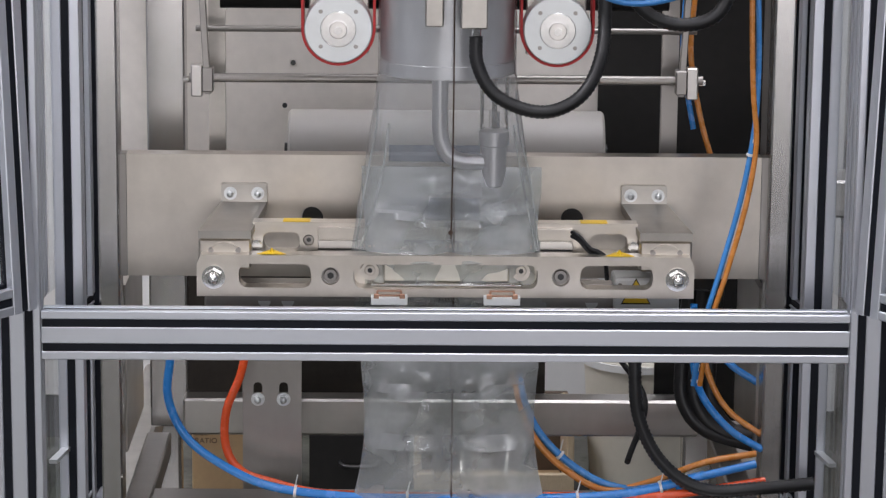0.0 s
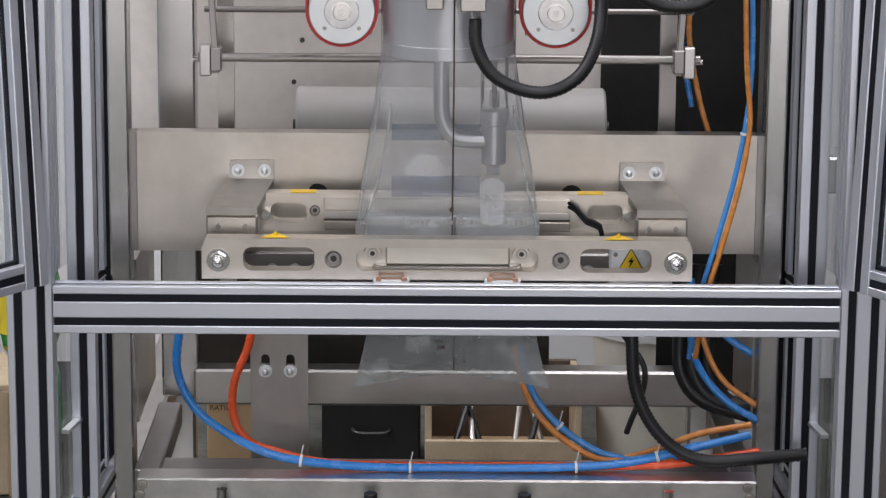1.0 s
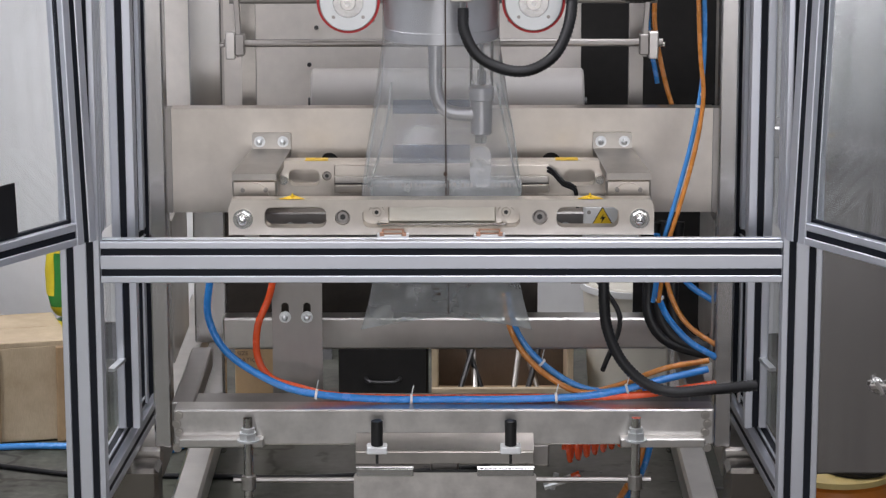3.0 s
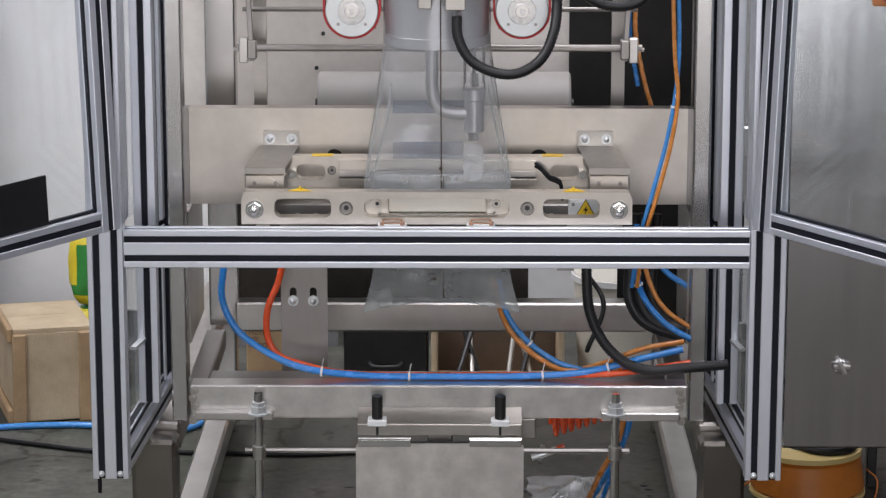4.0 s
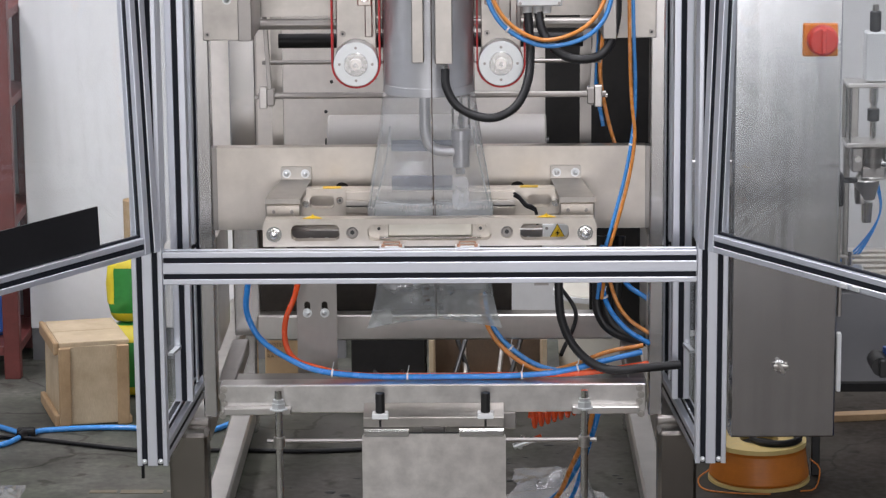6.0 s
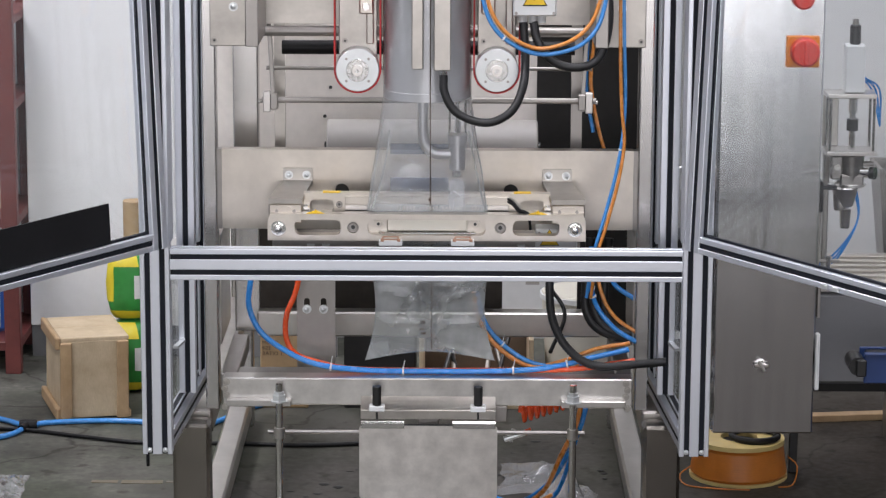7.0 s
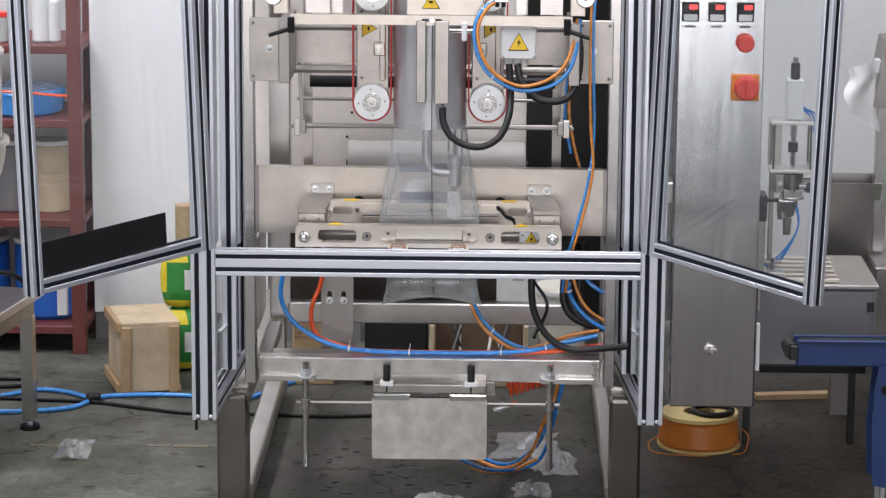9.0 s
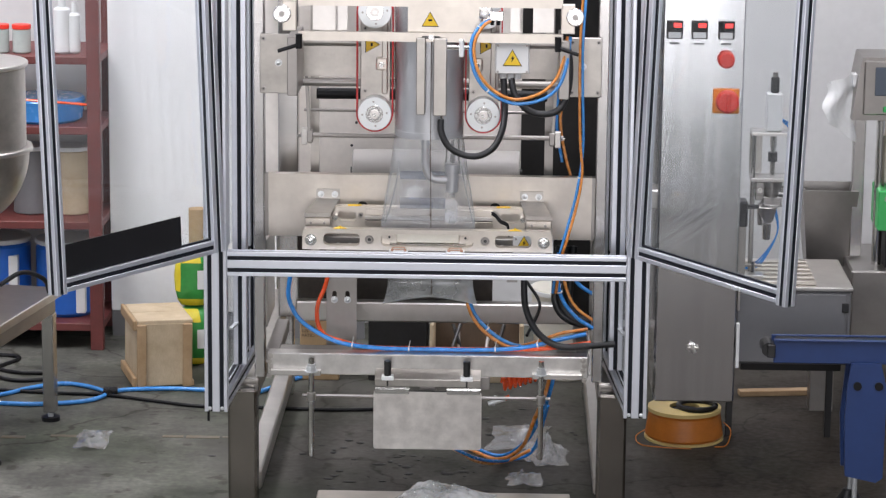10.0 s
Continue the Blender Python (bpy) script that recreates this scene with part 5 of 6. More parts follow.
es = part("emergency_stop", cyl((0.881, CF - 0.012, 1.376), (0.881, CF - 0.03, 1.376), 0.017, 24), RED, cb, "red mushroom stop button")
part("mushroom", cyl((0.881, CF - 0.03, 1.376), (0.881, CF - 0.046, 1.376), 0.026, 28, 0.024, 0.004), RED, es)
rs = part("main_switch", box(0.845, 0.924, CF - 0.022, CF - 0.012, 1.212, 1.287, 0.003), AMBER, cb, "red rotary main switch on an orange plate")
part("dial", cyl((0.888, CF - 0.022, 1.25), (0.888, CF - 0.05, 1.25), 0.036, 32, 0.033, 0.004), RED, rs)
part("dial_grip", box(0.882, 0.894, CF - 0.062, CF - 0.05, 1.222, 1.278, 0.003), RED, rs)
for x in (0.726, 0.80, 0.880):
    d = part("temperature_display", box(x - 0.0245, x + 0.0245, CF - 0.018, CF - 0.012, 1.435, 1.490, 0.002), BLACK, cb, "small display with red digits")
    part("digits", box(x - 0.004, x + 0.019, CF - 0.0192, CF - 0.0182, 1.470, 1.483), LED, d)
    part("key_row", box(x - 0.019, x + 0.019, CF - 0.0192, CF - 0.0182, 1.438, 1.456), WHITE_P, d)
    part("caption_bar", box(x - 0.015, x + 0.015, CF - 0.0126, CF - 0.0121, 1.418, 1.424), GREYPAINT, d)
part("panel_screen", box(0.715, 0.905, CF - 0.020, CF - 0.012, 1.555, 1.70, 0.003), BLACK, cb, "dark touch screen")

# ---- orange cord reel ----
rl = thing("cord_reel", "flat reel of orange cord under the cabinet", "cord reel", (0.835, 1.05, 0))
part("lower_flange", cyl((0.835, 1.05, 0.0), (0.835, 1.05, 0.008), 0.132, 40), RIM, rl)
part("cord", cyl((0.835, 1.05, 0.0085), (0.835, 1.05, 0.094), 0.131, 48, 0.119, 0.008), CORD, rl, "wound orange cord")
part("upper_flange", holed(disc_line(0, 0, 0.122, 36), [disc_line(0, 0, 0.05, 24)], -0.006, 0.006), RIM, rl).matrix_basis = Matrix.Translation((0, 0, 0.101)) @ Matrix.Rotation(radians(90), 4, "X") @ Matrix.Translation((0.835, 1.05, 0))
part("hub_shadow", cyl((0.835, 1.05, 0.0945), (0.835, 1.05, 0.0955), 0.048, 24), BLACK, rl)
part("black_coil", sweep([(0.875 + 0.062 * math.cos(a), 1.03 + 0.062 * math.sin(a), 0.116) for a in [k * 0.5 for k in range(13)]], 0.009, 8), BLACK, rl)
hose([(0.705, 1.03, 0.03), (0.672, 0.98, 0.02), (0.685, 0.94, 0.004), (0.76, 0.905, 0.004), (0.85, 0.895, 0.004)], 0.002, CORD, "loose end of orange cord on the floor", "cord")
hose([(0.965, 1.02, 0.06), (0.985, 0.98, 0.045), (0.97, 0.945, 0.004), (0.93, 0.92, 0.004)], 0.002, CORD, "loose end of orange cord on the floor", "cord")


def planks(parent, x0, x1, n, y0, y1, z0, z1, m, material, rnd):
    """A row of boards side by side along x."""
    w = (x1 - x0) / n
    for k in range(n):
        part("board", box(x0 + k * w + 0.001, x0 + (k + 1) * w - 0.001, y0 + rnd.uniform(0, 0.002), y1, z0 + rnd.uniform(-0.003, 0.003), z1 + rnd.uniform(-0.003, 0.003), 0.002, m), material, parent)


# ---- wooden crate on its side ----
rnd = random.Random(5)
cr = thing("wooden_crate", "open pale pine crate standing on its side", "crate", (-1.0, 1.66, 0))
m = pose(-0.972, 1.587, 0.003, 0, 0.8, 17)
planks(cr, -0.095, 0.095, 1, 0.0, 0.014, 0.0, 0.226, m, PINE, rnd)
part("side_board", box(-0.094, -0.084, 0.016, 0.260, 0.014, 0.225, 0.002, m), PINE, cr)
part("foot_block", box(0.088, 0.106, -0.012, 0.03, 0.0, 0.022, 0.003, m), PINE_D, cr)
for x in (-0.099, 0.065):
    part("batten", box(x, x + 0.034, -0.014, -0.001, -0.002, 0.228, 0.003, m), PINE_D, cr)
for k in range(2):
    part("board", box(-0.095, 0.102, 0.002 + k * 0.137, 0.138 + k * 0.137, 0.227, 0.240, 0.002, m), PINE, cr)
    part("board", box(-0.095, 0.095, 0.016 + k * 0.123, 0.164 + k * 0.123, 0.0, 0.013, 0.002, m), PINE, cr)
part("board", box(0.082, 0.095, 0.016, 0.260, 0.014, 0.225, 0.002, m), PINE, cr)
part("board", box(-0.095, 0.095, 0.262, 0.275, 0.014, 0.225, 0.002, m), PINE, cr)
part("edge_batten", box(-0.111, -0.0965, 0.0, 0.275, 0.206, 0.242, 0.003, m), PINE_D, cr)
part("edge_batten", box(-0.111, -0.0965, 0.0, 0.275, 0.0, 0.034, 0.003, m), PINE_D, cr)

# ---- goods behind the machine ----
cx = thing("cardboard_box", "brown cardboard box with dark lettering", "box", (-0.43, 1.85, 0))
part("carton", box(-0.50, -0.36, 1.72, 2.0, 0.0, 0.24, 0.003), CARD, cx)
words(cx, "MOTEL", -0.494, 1.7195, 0.192, 0.016)
words(cx, "SIZE", -0.494, 1.7195, 0.176, 0.014)
words(cx, "RATIO 1:", -0.494, 1.7195, 0.159, 0.016)
# made-up box, lid and handle fill a gap that is only dark
dk = thing("shade_gap_box", "made-up dark box standing in for a shaded gap", "box", (-0.15, 1.85, 0))
part("shell", box(-0.255, -0.045, 1.72, 1.98, 0.0, 0.235, 0.004), DARKVOID, dk)
part("lid", box(-0.258, -0.042, 1.717, 1.983, 0.236, 0.25, 0.003), DARKVOID, dk)
part("handle", sweep([(-0.19, 1.72, 0.12), (-0.18, 1.70, 0.115), (-0.12, 1.70, 0.115), (-0.11, 1.72, 0.12)], 0.005, 8), DARKBOLT, dk)
wc = thing("slatted_crate", "pale wooden crate with dark steel parts inside", "crate", (0.13, 1.85, 0))
part("board", box(-0.035, 0.30, 1.70, 1.715, 0.045, 0.10, 0.002), PINE, wc)
part("board", box(-0.02, 0.29, 1.716, 1.73, 0.0, 0.045, 0.002), PINE, wc)
# back board coloured dark for the shade inside the crate
part("board", box(-0.035, 0.30, 1.96, 1.975, 0.0, 0.21, 0.002), DARKWOOD, wc)
part("board", box(-0.035, -0.02, 1.716, 1.96, 0.045, 0.21, 0.002), PINE, wc)
part("board", box(0.285, 0.30, 1.716, 1.96, 0.045, 0.21, 0.002), PINE, wc)
part("board", box(-0.02, 0.285, 1.73, 1.96, 0.02, 0.035, 0.002), PINE_D, wc)
for k in range(6):
    x = 0.02 + k * 0.042 + 0.012 * math.sin(k * 2.4)
    part("steel_bar", cyl((x, 1.76 + 0.03 * (k % 3), 0.04), (x + 0.05 * math.cos(k * 1.7), 1.9, 0.17 - 0.03 * (k % 2)), 0.007, 10), STEEL_M if k % 2 else DARKBOLT, wc)
bu = thing("white_bucket", "large off-white plastic bucket", "bucket", (0.45, 1.85, 0))
part("pail", cyl((0.45, 1.85, 0.0), (0.45, 1.85, 0.33), 0.105, 32, 0.125, 0.004), mat("ivory_plastic", (0.66, 0.63, 0.54), 0.5, 0.0, 0.06, 5, 60, 0.01), bu)
part("rim", cyl((0.45, 1.85, 0.31), (0.45, 1.85, 0.325), 0.13, 32), WHITE_P, bu)
cd = thing("cardboard_tube", "upright brown cardboard tube", "tube", (-0.90, 2.1, 0))
part("tube", cyl((-0.905, 2.1, 0.0), (-0.905, 2.1, 0.545), 0.034, 24), CARD, cd)


def sack_skin(x, y, z0, rx, ry, h, seed, window=None, bm=None):
    """A filled sack: a slumped, wrinkled cushion; with a window, a printed patch of its front."""
    bm = bm or bmesh.new()
    u0, u1, v0, v1 = window or (0.0, 2.0, 0.0, 1.0)
    nu, nv = (40, 16) if window is None else (12, 8)
    rows = []
    for i in range(nv + 1):
        v = v0 + (v1 - v0) * i / nv
        belly = (1 - abs(2 * v - 1) ** 3.2) ** 0.5 if 0 < v < 1 else 0.0
        row = []
        for j in range(nu + (1 if window else 0)):
            a = math.pi * (u0 + (u1 - u0) * j / nu)
            c, d = -math.cos(a), -math.sin(a)
            f = (0.35 + 0.65 * belly) * (1 + 0.07 * noise.noise(Vector((c * 2.5, d * 2.5 + seed, v * 6))))
            row.append(bm.verts.new((x + rx * f * math.copysign(abs(c) ** 0.6, c), y + ry * f * math.copysign(abs(d) ** 0.6, d), z0 + h * v)))
        rows.append(row)
    k = len(rows[0])
    for a, b in zip(rows, rows[1:]):
        for j in range(k if window is None else k - 1):
            bm.faces.new((a[j], a[(j + 1) % k], b[(j + 1) % k], b[j]))
    if window is None:
        bm.faces.new(rows[0][::-1])
        bm.faces.new(rows[-1])
    return bm


for k, (z0, h, y) in enumerate(((0.0, 0.22, 1.93), (0.215, 0.22, 1.95))):
    sk = thing("fertiliser_sack", "yellow and green printed plastic sack", "sack", (-0.90, y, z0), group="sacks")
    part("sack", sack_skin(-0.905, y, z0, 0.066, 0.075, h, 3.0 + k), GREENBAG, sk, smooth=60)
    for name, cells, skin in (("yellow_panel", ((0.02, 0.36, 0.30, 0.98),), YELLOWBAG), ("yellow_band", ((0.36, 0.62, 0.78, 0.98),), YELLOWBAG), ("yellow_foot", ((0.10, 0.75, 0.05, 0.17),), YELLOWBAG), ("pale_panel", ((0.55, 0.86, 0.34, 0.66),), WHITE_P)):
        bm = bmesh.new()
        for u0, u1, v0, v1 in cells:
            sack_skin(-0.905, y, z0, 0.0672, 0.0765, h, 3.0 + k, (u0, u1, v0, v1), bm)
        part(name, bm, skin, sk, smooth=60)
wp = thing("white_partition", "tall white painted partition board", "partition", (-0.8, 2.35, 0), kind="structure")
part("board", box(-1.262, -0.30, 2.33, 2.36, 0.10, 2.6, 0.003), WALL, wp)
part("plinth", box(-1.26, -0.30, 2.335, 2.36, 0.0, 0.10), GREYPAINT, wp)

# ---- red shelf with goods ----
sh = thing("steel_shelf", "red oxide painted angle-iron shelf with goods", "shelf", (-1.6, 2.2, 0))
for x, y in ((-1.285, 2.12), (-1.285, 2.5), (-2.1, 2.12), (-2.1, 2.5)):
    part("upright", box(x - 0.024, x + 0.024, y - 0.02, y + 0.02, 0.0, 1.7, 0.002), REDIRON, sh)
for z in (0.10, 0.485, 0.84, 1.10):
    part("shelf_board", box(-2.12, -1.264, 2.105, 2.515, z - 0.028, z, 0.002), REDIRON, sh)
for k, (x, z, r, h) in enumerate(((-1.41, 1.10, 0.032, 0.17), (-1.365, 1.10, 0.022, 0.15), (-1.75, 1.10, 0.035, 0.16))):
    bt = thing("white_bottle", "white plastic bottle on a shelf", "bottle", (x, 2.2, z), group="bottles")
    part("body", cyl((x, 2.2, z), (x, 2.2, z + h), r, 20, bev=0.008), WHITE_P, bt)
    part("neck", cyl((x, 2.2, z + h), (x, 2.2, z + h + 0.04), r * 0.45, 14), WHITE_P, bt)
for k, x in enumerate((-1.56, -1.64)):
    jr = thing("glass_jar", "glass jar with a red lid on a shelf", "jar", (x, 2.2, 1.10), group="jars")
    part("glass", cyl((x, 2.2, 1.10), (x, 2.2, 1.19), 0.034, 20, bev=0.005), mat("greenish_glass", (0.45, 0.50, 0.47), 0.15, 0.0, 0.1, 9, 60, 0.0), jr)
    part("lid", cyl((x, 2.2, 1.19), (x, 2.2, 1.205), 0.035, 20), RED, jr)
tb = thing("blue_tub", "blue plastic tub on a shelf", "tub", (-1.5, 2.25, 0.84))
part("tub", cyl((-1.49, 2.28, 0.84), (-1.49, 2.28, 0.93), 0.135, 30, 0.15, 0.01), BLUE_L, tb)
part("red_rim", sweep([(-1.65, 2.13, 0.94), (-1.5, 2.12, 0.935), (-1.3, 2.13, 0.92)], 0.005, 8), REDTUBE, tb)
for k, (x, z, c) in enumerate(((-1.40, 0.485, PINE), (-1.55, 0.485, GREYPAINT), (-1.75, 0.485, STEEL_D))):
    t = thing("storage_tin", "large tin standing on a shelf", "tin", (x, 2.3, z), group="tins")
    part("tin", cyl((x, 2.3, z), (x, 2.3, z + 0.24), 0.07, 24, bev=0.004), c, t)
    part("lid", cyl((x, 2.3, z + 0.24), (x, 2.3, z + 0.255), 0.072, 24), WHITE_P, t)
for k, (x, y) in enumerate(((-1.425, 2.30), (-1.68, 2.32))):
    dr = thing("blue_drum", "blue plastic drum with pale lid on a shelf", "drum", (x, y, 0.10), group="drums")
    part("drum", cyl((x, y, 0.10), (x, y, 0.37), 0.115, 30, bev=0.015), BARREL, dr)
    part("lid", cyl((x, y, 0.37), (x, y, 0.388), 0.118, 30, bev=0.004), WHITE_P, dr)
    part("label_patch", box(x + 0.05, x + 0.085, y - 0.112, y - 0.06, 0.12, 0.33, 0.002), WHITE_P, dr)

# ---- steel table with mixing bowl ----
st = thing("steel_table", "stainless work table on adjustable feet", "table", (-1.6, 0.9, 0))
m = pose(-1.26, 1.16, 0, 0, 0, -11)
part("table_top", box(-0.9, 0.0, -0.62, 0.0, 0.425, 0.455, 0.003, m), STEEL, st)
part("apron", box(-0.88, -0.012, -0.60, -0.03, 0.375, 0.424, 0.003, m), STEEL_D, st)
for x, y in ((-0.035, -0.035), (-0.035, -0.58), (-0.85, -0.035), (-0.85, -0.58)):
    lg = part("leg", box(x - 0.02, x + 0.02, y - 0.02, y + 0.02, 0.03, 0.375, 0.003, m), STEEL_V, st)
    part("foot", cyl(m @ Vector((x, y, 0.0)), m @ Vector((x, y, 0.014)), 0.032, 20), BLACK, lg)
    part("foot_stem", cyl(m @ Vector((x, y, 0.014)), m @ Vector((x, y, 0.03)), 0.01, 12), ZINC, lg)
mx = thing("mixing_kettle", "steel mixing kettle with a round bowl", "mixer", (-1.58, 0.95, 0.455))
bm = ball((-1.535, 0.98, 0.955), 0.205, squash=(1, 1, 1.22), seg=36)
for v in bm.verts:
    v.co.z = min(v.co.z, 0.956)
part("bowl", bm, STEEL_M, mx)
part("drum", cyl((-1.535, 0.98, 0.965), (-1.535, 0.98, 1.23), 0.196, 40, bev=0.004), STEEL_M, mx)
part("drum_rim", cyl((-1.535, 0.98, 1.23), (-1.535, 0.98, 1.245), 0.206, 40, bev=0.003), STEEL, mx)
part("rim", cyl((-1.535, 0.98, 0.952), (-1.535, 0.98, 0.968), 0.217, 40, bev=0.003), STEEL, mx)
part("column", box(-1.85, -1.75, 0.9, 1.05, 0.456, 1.4, 0.005), STEEL_V, mx)
part("bowl_arm", box(-1.78, -1.55, 0.94, 1.02, 0.60, 0.66, 0.005), STEEL_D, mx)
part("pedestal", cyl((-1.535, 0.98, 0.456), (-1.535, 0.98, 0.72), 0.05, 20), STEEL_D, mx)
hose([(-1.42, 0.9, 0.52), (-1.36, 0.98, 0.545), (-1.30, 1.04, 0.51), (-1.285, 1.06, 0.46)], 0.008, BLACK, "black cable end on the table", "cable")

# ---- filling station beyond the cabinet ----
fl = thing("filling_station", "grey lacquered filling station with a dosing pump", "filling machine", (1.15, 0.8, 0))
part("body", box(0.965, 1.33, 0.70, 1.10, 0.345, 0.585, 0.006), GREYPAINT, fl)
part("door", box(0.97, 1.315, 0.692, 0.6995, 0.352, 0.578, 0.003), GREYPAINT, fl)
part("deck", box(0.96, 1.335, 0.69, 1.12, 0.587, 0.60, 0.003), STEEL, fl)
part("door_hinge", box(1.30, 1.322, 0.685, 0.6915, 0.52, 0.55, 0.002), DARKBOLT, fl)
for x in (0.985, 1.315):
    part("leg", box(x - 0.011, x + 0.011, 1.07, 1.09, 0.0, 0.344, 0.002), DARKBOLT, fl)
for k in range(6):
    part("deck_slat", box(0.975, 1.22, 0.72 + k * 0.06, 0.745 + k * 0.06, 0.601, 0.612, 0.002), STEEL_W, fl)
# added near-black slab for the shadow band under the body
part("under_shadow_slab", box(0.99, 1.31, 0.74, 0.95, 0.315, 0.344), DARKVOID, fl)
pu = thing("dosing_pump", "upright steel dosing pump with clear cylinder", "pump", (1.07, 0.85, 0.6))
part("stand", box(1.012, 1.026, 0.84, 0.87, 0.601, 1.07, 0.003), STEEL_D, pu)
part("valve_block", box(1.045, 1.105, 0.77, 0.83, 0.845, 0.875, 0.004), STEEL_D, pu)
part("hand_clamp", cyl((1.02, 0.79, 0.90), (1.13, 0.79, 0.90), 0.007, 12), STEEL_D, pu)
part("outlet", cyl((1.062, 0.785, 0.735), (1.062, 0.785, 0.785), 0.012, 16, 0.015), CHROME, pu)
part("cap", cyl((1.075, 0.80, 1.205), (1.075, 0.80, 1.255), 0.014, 16, bev=0.003), DARKBOLT, pu)
part("cap_tip", cyl((1.075, 0.80, 1.255), (1.075, 0.80, 1.27), 0.008, 12), STEEL_D, pu)
part("air_cylinder", box(1.05, 1.10, 0.775, 0.825, 1.085, 1.205, 0.003), WHITE_P, pu)
part("flange", box(1.005, 1.13, 0.76, 0.85, 1.072, 1.083, 0.002), STEEL, pu)
part("flange", box(1.005, 1.135, 0.76, 0.85, 0.925, 0.936, 0.002), STEEL, pu)
for x in (1.015, 1.125):
    for y in (0.77, 0.84):
        part("tie_rod", cyl((x, y, 0.936), (x, y, 1.072), 0.004, 10), CHROME, pu)
part("back_plate", box(1.005, 1.045, 0.842, 0.848, 0.937, 1.071, 0.002), STEEL_M, pu)
part("yoke", box(1.022, 1.05, 0.775, 0.825, 0.862, 0.922, 0.003), STEEL_D, pu)
part("yoke_bolt", cyl((1.036, 0.775, 0.895), (1.036, 0.765, 0.895), 0.008, 8), STEEL, pu)
part("shaft_coupling", cyl((1.075, 0.80, 1.03), (1.075, 0.80, 1.068), 0.011, 14, bev=0.002), CHROME, pu)
part("bowl_ring", cyl((1.075, 0.80, 0.842), (1.075, 0.80, 0.85), 0.04, 24, bev=0.002), STEEL, pu)
part("valve_cup", cyl((1.06, 0.79, 0.79), (1.06, 0.79, 0.842), 0.022, 24, 0.034, 0.003), STEEL, pu)
part("motor_arm", box(0.975, 1.03, 0.72, 0.74, 0.845, 0.856, 0.002), BLACK, pu)
part("clamp_base", box(0.985, 1.055, 0.74, 0.80, 0.613, 0.625, 0.002), STEEL, pu)
part("clamp_post", cyl((1.02, 0.77, 0.625), (1.02, 0.77, 0.665), 0.009, 12), CHROME, pu)
part("clamp_wing", box(0.995, 1.05, 0.762, 0.778, 0.648, 0.656, 0.002), STEEL_D, pu)
part("piston_rod", cyl((1.075, 0.80, 0.936), (1.075, 0.80, 1.072), 0.008, 14), CHROME, pu)
part("piston", cyl((1.075, 0.80, 0.985), (1.075, 0.80, 1.015), 0.015, 16), DARKBOLT, pu)
part("pump_body", cyl((1.075, 0.80, 0.85), (1.075, 0.80, 0.925), 0.03, 24, 0.034, 0.004), STEEL_D, pu)
part("side_port", cyl((1.075, 0.80, 0.88), (1.125, 0.77, 0.88), 0.013, 16), CHROME, pu)
part("port_cap", cyl((1.12, 0.772, 0.88), (1.132, 0.765, 0.88), 0.016, 16), DARKBOLT, pu)
part("elbow", sweep([(1.075, 0.80, 0.855), (1.05, 0.79, 0.84), (1.048, 0.785, 0.80), (1.05, 0.785, 0.785)], 0.017, 14, 0.006), STEEL_D, pu)
part("motor_block", box(0.968, 0.994, 0.70, 0.78, 0.79, 0.87, 0.004), BLACK, pu)
part("motor_stand", box(0.968, 0.992, 0.72, 0.76, 0.601, 0.79, 0.002), STEEL_D, pu)
for k in range(3):
    hose([(1.09 + 0.006 * k, 0.80, 1.12), (1.13 + 0.01 * k, 0.86, 1.08), (1.16, 0.9, 0.98)], 0.0026, BLUE, "thin blue air tube of the dosing pump")
    hose([(1.08 + 0.004 * k, 0.80, 0.85), (1.10, 0.82, 0.75), (1.05, 0.84, 0.66 - 0.01 * k), (1.0, 0.86, 0.62)], 0.0026, BLUE, "thin blue air tube of the dosing pump")

# ---- blue conveyor ----
cv = thing("belt_conveyor", "blue painted belt conveyor on plate legs", "conveyor", (1.5, 0.35, 0))
part("side_rail", box(1.05, 2.4, 0.295, 0.305, 0.452, 0.522, 0.002), BLUEPAINT, cv)
part("side_rail", box(1.05, 2.4, 0.375, 0.385, 0.452, 0.522, 0.002), BLUEPAINT, cv)
part("top_flange", box(1.05, 2.4, 0.285, 0.305, 0.5225, 0.527, 0.001), BLUEPAINT, cv)
part("belt", box(1.06, 2.4, 0.306, 0.374, 0.455, 0.518, 0.004), BLACK, cv, "dark conveyor belt")
part("end_roller", cyl((1.036, 0.30, 0.492), (1.036, 0.38, 0.492), 0.022, 20), DARKBOLT, cv)
part("roller_bracket", box(1.03, 1.055, 0.285, 0.295, 0.47, 0.512, 0.003), DARKBOLT, cv)
lp = part("leg_plate", holed([(1.285, 0.46), (1.375, 0.46), (1.395, 0.38), (1.393, 0.10), (1.372, 0.085), (1.278, 0.105), (1.270, 0.27), (1.275, 0.39)], [], 0.27, 0.285), BLUEPAINT, cv, "blue plate leg")
for x in (1.305, 1.37):
    part("black_plug", cyl((x, 0.271, 0.39), (x, 0.264, 0.39), 0.013, 18), BLACK, lp)
part("leg_plate", holed([(1.285, 0.46), (1.375, 0.46), (1.395, 0.38), (1.393, 0.10), (1.278, 0.105), (1.270, 0.27)], [], 0.386, 0.40), BLUEPAINT, cv)
part("leg_plate", holed([(2.1, 0.46), (2.2, 0.46), (2.2, 0.10), (2.1, 0.10)], [], 0.27, 0.285), BLUEPAINT, cv)
part("cross_brace", box(1.33, 1.37, 0.286, 0.385, 0.18, 0.26, 0.003), BLUEPAINT, cv)
